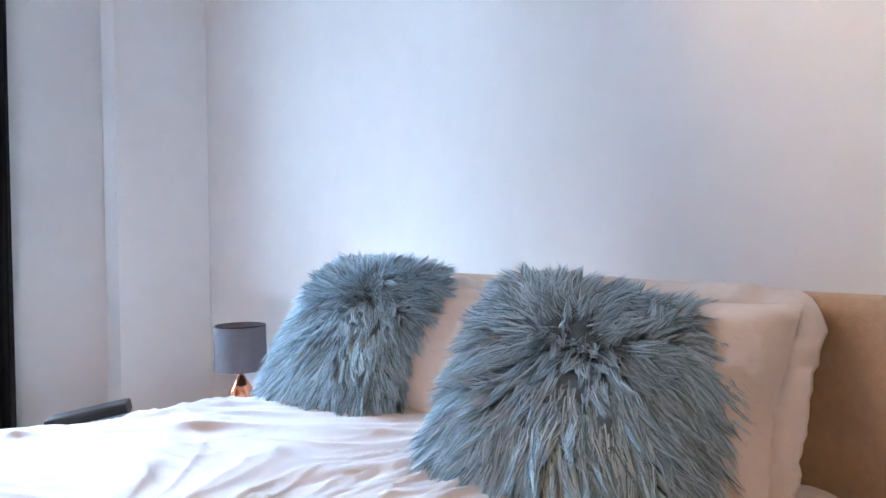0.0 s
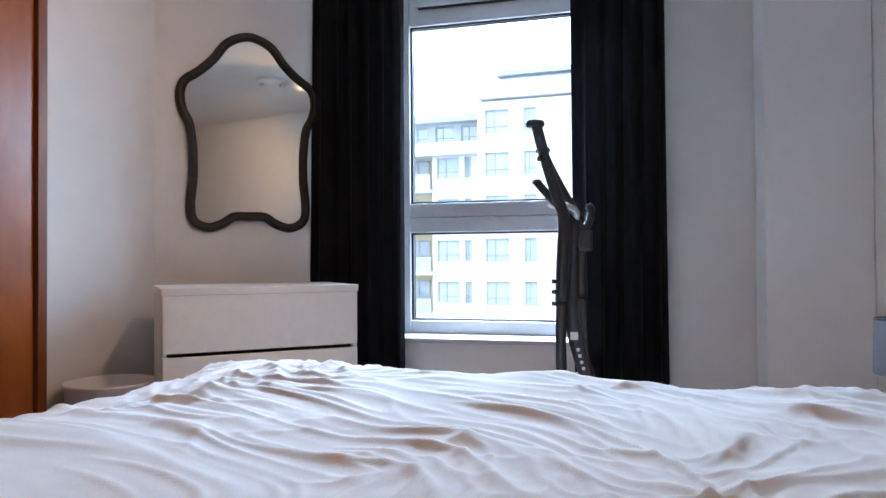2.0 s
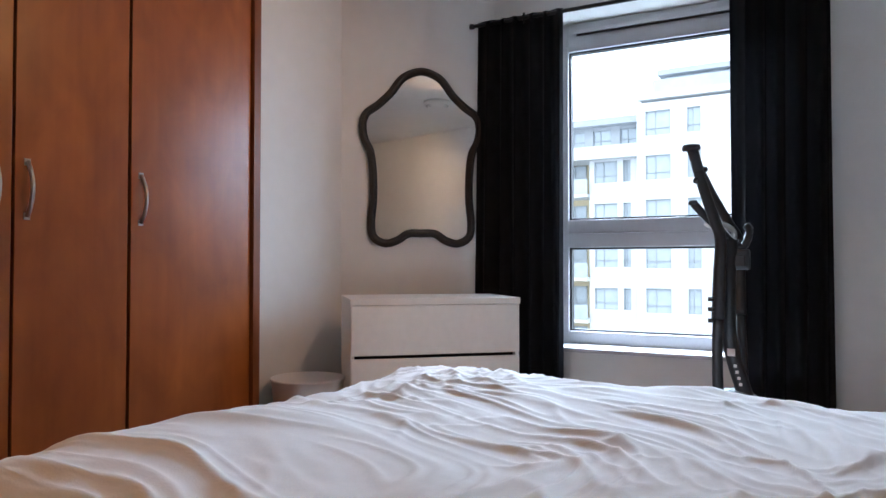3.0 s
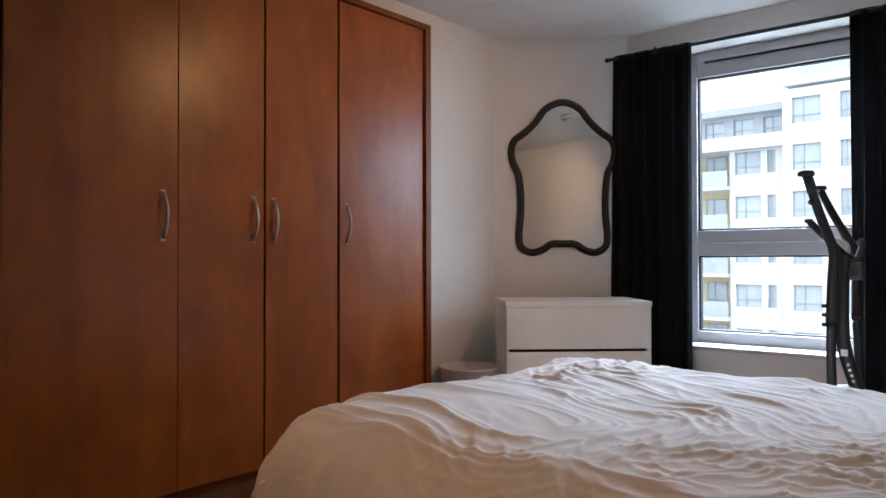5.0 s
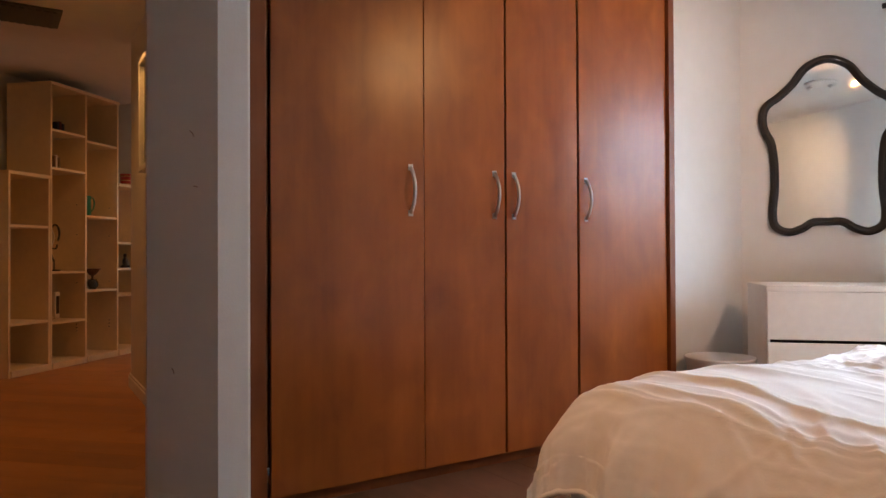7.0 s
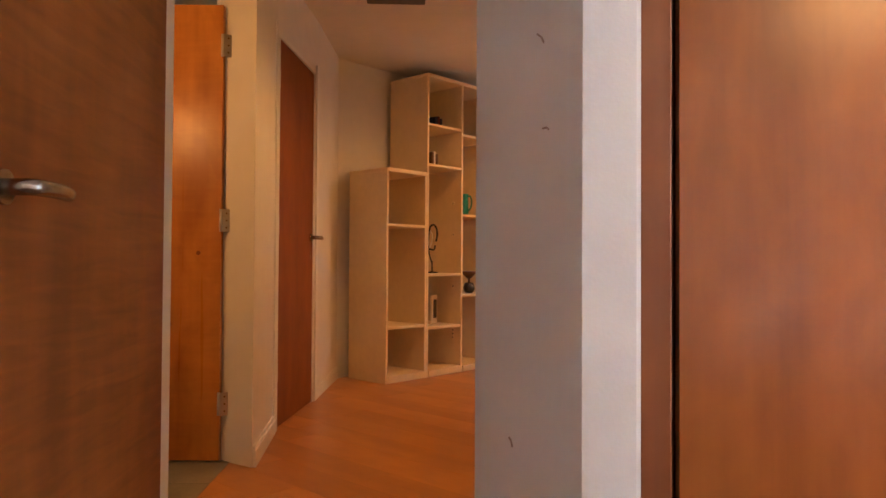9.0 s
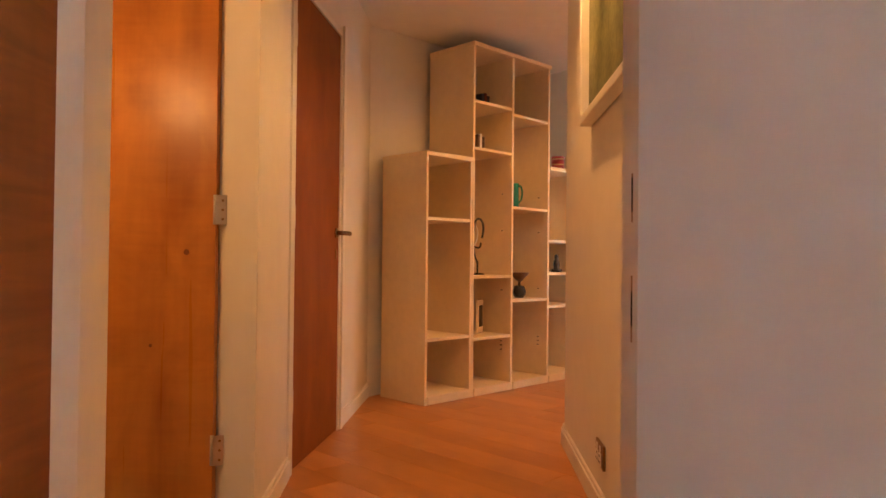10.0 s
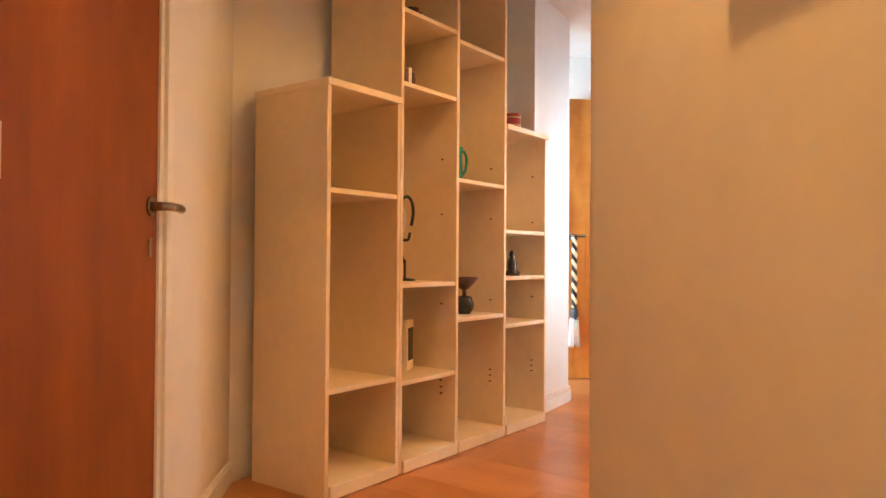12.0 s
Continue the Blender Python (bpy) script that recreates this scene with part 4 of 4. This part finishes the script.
for y in (3.10, 3.34):
    part("pedal_bar", tube(bmesh.new(), [(0.60, y, 0.14), (0.90, y - 0.10, 0.19), (1.26, y - 0.26, 0.325)], 0.018, 10), BLACKMETAL, tr)
    part("pedal", bx(-0.14, 0.14, -0.055, 0.055, 0.0, 0.05, 0.012, pose(1.16, y - 0.23, 0.345, 0, -10, -20)), BLACKMETAL, tr, "black ribbed foot plate")
part("stabiliser", tube(bmesh.new(), [(0.80, 2.95, 0.04), (0.80, 3.45, 0.04)], 0.035, 12), BLACKMETAL, tr)
part("stabiliser", tube(bmesh.new(), [(0.36, 2.95, 0.04), (0.36, 3.45, 0.04)], 0.035, 12), BLACKMETAL, tr)
part("floor_beam", tube(bmesh.new(), [(0.36, 3.20, 0.05), (0.80, 3.20, 0.06)], 0.03, 10), BLACKMETAL, tr)
part("flywheel_cover", lathe(bmesh.new(), [(0, -0.05), (0.17, -0.05), (0.185, -0.03), (0.185, 0.03), (0.17, 0.05), (0, 0.05)], (0, 0, 0), 28), BLACKMETAL, tr, m=pose(0.60, 3.20, 0.24, 90, 0, 0))

# ---------- bookcase ----------
BM_ = pose(-5.207, -0.355, 0, 0, 0, 135)
bc = thing("bookcase", BM_, "stepped cream-painted bookcase with open uneven compartments", "bookcase")
T, BD = 0.020, 0.425
COLS = [(0.0, 0.424, 1.590, (0.415, 1.178)), (0.424, 0.838, 2.372, (0.390, 0.805, 1.668, 1.985)), (0.838, 1.258, 2.372, (0.632, 1.292, 1.950)), (1.258, 1.70, 1.615, (0.572, 0.820, 1.065))]
for i, (x0, x1, hgt, shelves) in enumerate(COLS):
    if i in (0, 1):
        part("upright", bx(x0 + 0.001, x0 + T, 0.0, BD, 0.0, hgt - 0.028, 0.002), CREAM, bc)
    if i == 0:
        part("upright", bx(x1 - T, x1 - 0.001, 0.0, BD, 0.0, hgt - 0.028, 0.002), CREAM, bc)
    if i == 1:
        part("upright", bx(x1 - T / 2, x1 + T / 2, 0.0, BD, 0.0, hgt - 0.028, 0.002), CREAM, bc)
    if i == 2:
        part("upright", bx(x1 - T / 2, x1 + T / 2, 0.0, BD, 0.0, hgt - 0.028, 0.002), CREAM, bc)
    if i == 3:
        part("upright", bx(x1 - T, x1, 0.0, BD, 0.0, hgt - 0.028, 0.002), CREAM, bc)
    inner0 = x0 + (T if i < 2 else T / 2) + 0.0005
    inner1 = x1 - (T if i in (0, 3) else T / 2) - 0.0005
    for z in shelves:
        part("shelf", bx(inner0, inner1, 0.003, BD - 0.01, z - T, z, 0.002), CREAM, bc)
    part("base_board", bx(inner0, inner1, -0.012, BD - 0.01, 0.004, 0.055, 0.003), CREAM, bc)
    part("back_panel", bx(inner0, inner1, BD - 0.008, BD, 0.004, hgt - 0.03), CREAM, bc)
part("top_board", bx(-0.004, 0.428, -0.008, BD, 1.562, 1.590, 0.003), CREAM, bc)
part("top_board", bx(0.422, 1.274, -0.008, BD, 2.344, 2.372, 0.003), CREAM, bc)
part("top_board", bx(1.2695, 1.712, -0.008, BD, 1.587, 1.615, 0.003), CREAM, bc)
pins = bmesh.new()
for x in (0.815, 1.237, 1.668):
    for z in (0.28, 0.31, 0.34, 0.70, 1.12, 1.38):
        tube(pins, [(x - 0.012, 0.07, z), (x + 0.001, 0.07, z)], 0.004, 6)
tagged(part("peg_holes", pins, GAPSHADE, bc, "small dark shelf peg holes"), kind="stuff")


def on_shelf(x, back, z, turn=0):
    return BM_ @ pose(x, back, z, 0, 0, turn)


def colour(name, c, rough=0.5, metal=0.0):
    return material(name, c, rough, metal, grain=0.12, scale=25)


RED, NAVY, TEAN, DARKC = colour("red_tin", (0.32, 0.035, 0.03), 0.35), colour("navy_cloth", (0.03, 0.035, 0.07), 0.7), colour("teal_glaze", (0.02, 0.26, 0.23), 0.2), colour("dark_glaze", (0.022, 0.022, 0.028), 0.25)
MAROON, GOLD, BROWNW = colour("maroon_cloth", (0.14, 0.025, 0.025), 0.7), colour("gold_band", (0.55, 0.42, 0.18), 0.4), colour("dark_brown_wood", (0.10, 0.045, 0.02), 0.4)


def book(m, w, d, h, mat, label):
    bk = thing("book", m, label, "book", "books on the bookcase")
    b_ = bmesh.new()
    box(b_, 0, 0.003, 0, d, 0, h, 0.001); box(b_, w - 0.003, w, 0, d, 0, h, 0.001); box(b_, 0.003, w - 0.003, 0.0, 0.004, 0, h)
    part("cover", b_, mat, bk)
    part("pages", bx(0.003, w - 0.003, 0.004, d - 0.003, 0.003, h - 0.004), LINEN, bk)
    return bk


for k, (w_, h_, mt, lab) in enumerate(((0.030, 0.15, NAVY, "small navy cloth book standing on a shelf"), (0.026, 0.16, MAROON, "small maroon cloth book standing on a shelf"), (0.024, 0.14, NAVY, "small navy cloth book standing on a shelf"))):
    book(on_shelf(0.690 + 0.031 * k, 0.17, 1.985), w_, 0.11, h_ * 0.72, mt, lab)
for k, (w_, h_, mt, lab) in enumerate(((0.026, 0.16, BROWNW, "brown book standing on a shelf"), (0.022, 0.17, LINEN, "pale paperback standing on a shelf"), (0.022, 0.15, BROWNW, "brown book standing on a shelf"))):
    book(on_shelf(0.650 + 0.027 * k, 0.17, 1.668), w_, 0.11, h_ * 0.8, mt, lab)

# teal jug
jg = thing("jug", on_shelf(1.100, 0.20, 1.292), "teal glazed jug with a loop handle", "jug")
part("body", lathe(bmesh.new(), [(0, 0), (0.032, 0), (0.034, 0.02), (0.032, 0.10), (0.030, 0.16), (0.034, 0.195), (0.030, 0.195), (0.026, 0.16), (0.029, 0.02), (0, 0.012)], segs=28), TEAN, jg)
part("handle", tube(bmesh.new(), smooth_curve([(0.036, 0, 0.17), (0.07, 0.0, 0.18), (0.092, 0, 0.14), (0.080, 0, 0.08), (0.038, 0, 0.045)], 6), 0.007, 8), TEAN, jg)
# scrolled wire ornament
sc_ = thing("wire_ornament", on_shelf(0.705, 0.21, 0.805), "black scrolled iron ornament with pale loops", "ornament")
part("stand", lathe(bmesh.new(), [(0, 0), (0.05, 0), (0.05, 0.008), (0.006, 0.014), (0.006, 0.10), (0, 0.10)], segs=20), DARKC, sc_)
part("post", tube(bmesh.new(), smooth_curve([(0, 0, 0.08), (-0.035, 0, 0.16), (-0.045, 0, 0.26), (-0.035, 0, 0.345)], 6), 0.006, 8), DARKC, sc_)
part("scroll", tube(bmesh.new(), smooth_curve([(-0.035, 0, 0.345), (-0.020, 0, 0.385), (0.018, 0, 0.398), (0.050, 0, 0.372), (0.060, 0, 0.32), (0.046, 0, 0.262)], 7), 0.008, 8), DARKC, sc_, "black iron scroll")
part("hook", tube(bmesh.new(), smooth_curve([(-0.035, 0, 0.20), (-0.005, 0, 0.192), (0.025, 0, 0.197), (0.036, 0, 0.228)], 7), 0.007, 8), DARKC, sc_, "black iron hook")
part("loop", tube(bmesh.new(), smooth_curve([(-0.03, 0.012, 0.20), (0.005, 0.012, 0.25), (0.012, 0.012, 0.31), (-0.02, 0.012, 0.35), (-0.035, 0.012, 0.27)], 7, True), 0.005, 8, True), LINEN, sc_, "pale loop")
# small standing frame in the lower compartment
rb = thing("photo_frame", on_shelf(0.690, 0.16, 0.390, 24), "pale picture frame with a dark picture on the shelf", "photo frame")
part("frame", bx(-0.055, 0.055, 0.0, 0.02, 0.006, 0.235, 0.004), CREAM, rb)
part("picture", bx(-0.038, 0.038, -0.002, -0.0002, 0.05, 0.20), DARKC, rb, "dark picture")
part("stand", bx(-0.05, 0.05, 0.02, 0.09, 0.0, 0.02, 0.003), CREAM, rb)
# two-part dark vase
vs = thing("vase", on_shelf(1.080, 0.13, 0.632), "dark round pot below a flared wooden bowl", "vase")
part("pot", lathe(bmesh.new(), [(0, 0), (0.03, 0), (0.048, 0.025), (0.05, 0.05), (0.038, 0.085), (0.03, 0.09), (0.026, 0.085), (0.04, 0.05), (0, 0.02)], segs=26), DARKC, vs)
part("neck", lathe(bmesh.new(), [(0.0, 0.088), (0.012, 0.088), (0.009, 0.11), (0.014, 0.125), (0, 0.125)], segs=18), BROWNW, vs)
part("bowl", lathe(bmesh.new(), [(0, 0.124), (0.022, 0.126), (0.075, 0.185), (0.071, 0.187), (0.02, 0.135), (0, 0.132)], segs=28), BROWNW, vs, "brown wooden bowl")
# small carved figure, kept plain
cf = bmesh.new()
lathe(cf, [(0, 0), (0.045, 0), (0.045, 0.018), (0.022, 0.03), (0.026, 0.06), (0.02, 0.09), (0.012, 0.10), (0.017, 0.118), (0.012, 0.135), (0, 0.14)], segs=20)
tagged(part("figurine", cf, DARKC, m=on_shelf(1.525, 0.12, 0.820)), "small dark carved figurine on a shelf", "figurine")
# tartan tin
tn = thing("storage_tin", on_shelf(1.645, 0.20, 1.615), "red tartan tin with a lid on the bookcase", "tin")
part("body", lathe(bmesh.new(), [(0, 0), (0.052, 0), (0.052, 0.105), (0, 0.105)], segs=28), RED, tn)
for z in (0.025, 0.062):
    part("band", lathe(bmesh.new(), [(0.0521, z), (0.0526, z), (0.0526, z + 0.008), (0.0521, z + 0.008)], segs=28), GOLD, tn, "pale gold stripe")
part("lid", lathe(bmesh.new(), [(0, 0.106), (0.054, 0.106), (0.054, 0.128), (0.048, 0.134), (0, 0.134)], segs=28), RED, tn, "red lid with gold rim")
part("lid_rim", lathe(bmesh.new(), [(0.0541, 0.106), (0.0552, 0.107), (0.0552, 0.112), (0.0541, 0.113)], segs=28), GOLD, tn)

# ---------- picture, socket and ceiling vent in the hall ----------
pa, pb = Vector((-3.61, 0.347, 0)), Vector((-2.65, 0.311, 0))
pang = math.degrees(math.atan2(pb.y - pa.y, pb.x - pa.x))
pc = thing("picture", pose(pa.x, pa.y - 0.004, -0.012, 0, 0, pang), "green abstract picture in a pale wooden frame", "picture")
for a in ((0, 0.96, 1.455, 1.49), (0, 0.96, 2.11, 2.145), (0, 0.035, 1.49, 2.11), (0.925, 0.96, 1.49, 2.11)):
    part("frame", bx(a[0], a[1], -0.05, 0.0, a[2], a[3], 0.006), GLOSSWHITE, pc, "pale wooden frame")
PAINTING = material("green_painting", (0.16, 0.17, 0.07), 0.5, grain=0.45, scale=5, dark=(0.02, 0.035, 0.02))
part("canvas", bx(0.0355, 0.9245, -0.018, -0.006, 1.4905, 2.1095), PAINTING, pc, "green and ochre painted canvas")
sa = Vector((-3.44, 0.342, 0))
sk = thing("wall_socket", pose(sa.x, sa.y - 0.002, -0.075, 0, 0, -2), "double wall socket with bronzed plate and white switches", "socket")
part("plate", bx(0, 0.146, -0.009, 0, 0.255, 0.341, 0.003), BRASS, sk, "bronzed metal plate")
for x in (0.03, 0.085):
    part("switch", bx(x, x + 0.018, -0.012, -0.009, 0.310, 0.332, 0.001), GLOSSWHITE, sk)
    part("socket_face", bx(x - 0.012, x + 0.028, -0.012, -0.009, 0.262, 0.306, 0.001), GLOSSWHITE, sk, "white socket face")
    for dx, dz in ((0.004, 0.292), (-0.006, 0.272), (0.014, 0.272)):
        part("pin_hole", bx(x + dx, x + dx + 0.006, -0.0132, -0.0122, dz, dz + 0.008), GAPSHADE, sk, "dark pin hole")
vt = thing("ceiling_vent", pose(-4.10, -0.27, TOP, 0, 0, 0), "grey slatted ceiling vent in the hall", "vent")
part("frame", bx(-0.19, 0.19, -0.175, 0.175, -0.016, -0.001, 0.003), GREYGRILLE, vt)
for k in range(7):
    part("slat", bx(-0.17, 0.17, -0.15 + 0.045 * k, -0.125 + 0.045 * k, -0.024, -0.0165), GREYGRILLE, vt)


sp = thing("ceiling_spotlight", pose(0.86, 1.80, TOP), "flat white ceiling spotlight fitting with two heads", "ceiling light")
part("plate", lathe(bmesh.new(), [(0, -0.001), (0.13, -0.001), (0.135, -0.012), (0.12, -0.022), (0, -0.022)], segs=32), GLOSSWHITE, sp)
for a_ in (20, 250):
    part("head", tube(bmesh.new(), [(0.08 * math.cos(radians(a_)), 0.08 * math.sin(radians(a_)), -0.022), (0.11 * math.cos(radians(a_)), 0.11 * math.sin(radians(a_)), -0.045)], 0.020, 14), GLOSSWHITE, sp, "white spotlight head")
# this second fitting is unseen, added to go with the warm fill lamp
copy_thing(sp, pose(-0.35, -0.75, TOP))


# ---------- the flats outside ----------
def facade_window(parent, x0, x1, z0, z1, y, depth=0.25, bars=True):
    w_ = part("window", bx(x0, x1, y + depth - 0.04, y + depth, z0, z1), FACADE_GLASS, parent)
    f_ = bmesh.new()
    t_ = 0.065
    for a in ((x0, x0 + t_, z0, z1), (x1 - t_, x1, z0, z1), (x0, x1, z0, z0 + t_), (x0, x1, z1 - t_, z1), ((x0 * 0.62 + x1 * 0.38) - t_ / 2, (x0 * 0.62 + x1 * 0.38) + t_ / 2, z0, z1), (x0, x1, z0 + 0.45, z0 + 0.45 + t_)):
        if a[0] == x0 and a[1] == x1 and a[2] > z0 and a[3] < z1 and not bars:
            continue
        box(f_, a[0], a[1], y + depth - 0.12, y + depth - 0.045, a[2], a[3])
    part("frame", f_, FACADE_FRAME, w_)
    return w_


def storey_wall(bm, x0, x1, y, thick, z0, z1, holes):
    """A wall band with window holes (hx0, hx1, hz0, hz1) left open."""
    holes = sorted(holes)
    x = x0
    for h0, h1, b0, b1 in holes:
        box(bm, x, h0, y, y + thick, z0, z1); box(bm, h0, h1, y, y + thick, z0, b0); box(bm, h0, h1, y, y + thick, b1, z1)
        x = h1
    box(bm, x, x1, y, y + thick, z0, z1)


fl = thing("apartment_building", pose(0, 0, 0), "white rendered block of flats with dark-framed windows and grey penthouse", "building")
FY, S = 46.0, 2.87
wall = bmesh.new()
cols = [(-11.05, -9.45), (-8.42, -7.60), (-4.6, -3.0), (-1.4, -0.5), (2.0, 3.6), (5.0, 6.0)]
for k in range(-3, 5):
    zb = -0.65 - 1.5 + S * k
    wz0, wz1 = zb - 0.02, zb + 1.56
    storey_wall(wall, -11.6, 9.0, FY, 0.35, zb - 0.75, zb - 0.75 + S, [(a, c, wz0, wz1) for a, c in cols])
    for a, c in cols:
        facade_window(fl, a, c, wz0, wz1, FY)
part("wall", wall, RENDER_WALL, fl)
part("roof", bx(-11.6, 9.0, FY + 0.35, FY + 14, 11.75, 11.95), FACADE_GREY, fl)
part("parapet", bx(-11.6, 9.0, FY - 0.1, FY + 0.35, 11.65, 12.05), RENDER_WALL, fl)
pn = bmesh.new()
storey_wall(pn, -10.1, 9.0, FY + 1.6, 0.3, 11.95, 13.4, [(-8.4 + 2.1 * k, -7.1 + 2.1 * k, 12.15, 13.1) for k in range(7)])
ph_ = part("penthouse", pn, FACADE_GREY, fl, "grey set-back penthouse storey")
for k in range(7):
    facade_window(ph_, -8.4 + 2.1 * k, -7.1 + 2.1 * k, 12.15, 13.1, FY + 1.6)
part("penthouse_roof", bx(-10.5, 9.2, FY + 1.0, FY + 12, 13.4, 13.75), FACADE_GREY, fl)
part("balustrade", bx(-10.6, 9.0, FY + 0.1, FY + 0.16, 12.05, 12.9), FACADE_GLASS, fl, "glass balustrade")

wg = thing("apartment_wing", pose(0, 0, 0), "white and cream wing of flats with recessed balconies", "building")
wall = bmesh.new()
cols = [(-14.75, -13.15), (-12.75, -12.25)]
for k in range(-3, 4):
    zb = -0.65 - 1.45 + S * k
    storey_wall(wall, -15.1, -11.6, FY + 0.8, 0.35, zb - 0.75, zb - 0.75 + S, [(a, c, zb, zb + 1.45) for a, c in cols])
    for a, c in cols:
        facade_window(wg, a, c, zb, zb + 1.45, FY + 0.8)
    part("balcony_slab", bx(-19.5, -15.1, FY + 0.3, FY + 2.6, zb - 0.95, zb - 0.72), RENDER_WALL, wg)
    part("balcony_rail", bx(-19.5, -15.1, FY + 0.32, FY + 0.36, zb - 0.7, zb + 0.3), FACADE_GLASS, wg, "glass balcony rail")
    facade_window(wg, -17.3, -15.9, zb - 0.6, zb + 1.5, FY + 2.35)
part("wall", wall, RENDER_WALL, wg)
part("recessed_wall", bx(-24.0, -15.1, FY + 2.6, FY + 3.0, -12, 8.5), FACADE_CREAM, wg, "cream recessed wall")
part("roof_terrace", bx(-24.0, -11.6, FY - 0.1, FY + 4.0, 8.05, 8.9), RENDER_WALL, wg)
pn = bmesh.new()
storey_wall(pn, -24.0, -11.6, FY + 1.3, 0.3, 8.9, 10.4, [(-22.6 + 1.9 * k, -21.3 + 1.9 * k, 9.0, 10.2) for k in range(6)])
pw = part("top_storey", pn, FACADE_GREY, wg, "grey set-back top storey")
for k in range(6):
    facade_window(pw, -22.6 + 1.9 * k, -21.3 + 1.9 * k, 9.0, 10.2, FY + 1.3)
part("top_roof", bx(-24.2, -11.5, FY + 0.4, FY + 6, 10.4, 10.85), FACADE_GREY, wg)
structure("ground", bx(-400, 400, 4.8, 600, -12.3, -12.0), GROUND, "grey paved ground far below the window", "ground")

# ---------- floor planks and tiles ----------
def plank_mesh(l, w):
    b_ = bmesh.new()
    box(b_, 0, l - 0.0015, 0, w - 0.0015, -0.012, 0, 0.0012)
    bmesh.ops.recalc_face_normals(b_, faces=b_.faces)
    me = bpy.data.meshes.new("plank")
    b_.to_mesh(me)
    b_.free()
    return me


def planks(name, x0, x1, y0, y1, mat, label, m, seed, l=1.26, w=0.19):
    top = tagged(new(name), label, "floor", kind="structure")
    top.matrix_basis = m
    rnd = random.Random(seed)
    full = plank_mesh(l, w)
    full.materials.append(mat)
    y = y0
    while y < y1 - 0.01:
        x = x0 - rnd.uniform(0.1, l * 0.9)
        while x < x1:
            a, c = max(x, x0), min(x + l, x1)
            if c - a > 0.03:
                o = new("plank", full)
                o.parent = top
                o.location = (a, y, rnd.uniform(-0.0004, 0))
                o.scale.x = (c - a) / l
            x += l
        y += w
    return top


planks("floor_bedroom", -1.733, 2.0, -1.36, 3.9, FLOORDARK, "brown wood laminate bedroom floor", pose(0, 0, 0), 4)
fh = tagged(new("floor_hall"), "orange-brown wood laminate hall floor", "floor", kind="structure")
PT, PL, PW = pose(-4.6, 0.9, 0, 0, 0, 45), 1.28, 0.19
rnd_ = random.Random(9)
for r_ in range(-22, 20):
    x = -3.2 - rnd_.uniform(0, PL)
    while x < 3.4:
        mid = PT @ Vector((x + PL / 2, (r_ + 0.5) * PW, 0))
        if -8.3 < mid.x < -1.3 and -1.9 < mid.y < 4.2:
            b_ = box(bmesh.new(), 0, PL - 0.0012, 0, PW - 0.0012, -0.012, 0, 0.0009)
            at = PT @ pose(x, r_ * PW, rnd_.uniform(-0.0003, 0))
            inv = at.inverted()
            corner = ((0, 0.50), (0, 1)) if mid.x - mid.y > -4.9 else ((-4.40, 0), (1, 0))
            for (px, py), (nx, ny) in (((-1.735, 0), (1, 0)), ((-7.80, 0), (-1, 0)), ((0, 3.66), (0, 1)), ((0, -1.06), (0, -1)), ((-5.55, -0.80), (-1, -1)), corner):
                bmesh.ops.bisect_plane(b_, geom=b_.verts[:] + b_.edges[:] + b_.faces[:], plane_co=inv @ Vector((px, py, 0)), plane_no=(inv.to_3x3() @ Vector((nx, ny, 0))), clear_outer=True)
            if b_.faces:
                part("plank", b_, FLOORWOOD, fh, m=at)
            else:
                b_.free()
        x += PL
tf = tagged(new("floor_bathroom"), "grey-green tiled bathroom floor", "floor", kind="structure")
tm = bmesh.new()
box(tm, 0, 0.296, 0, 0.296, -0.011, 0.002, 0.002)
bmesh.ops.recalc_face_normals(tm, faces=tm.faces)
tme = bpy.data.meshes.new("tile")
tm.to_mesh(tme)
tm.free()
tme.materials.append(TILE)
for i in range(9):
    for j in range(5):
        o = new("tile", tme)
        o.parent = tf
        o.location = (-4.72 + 0.3 * i, -2.46 + 0.3 * j, 0)
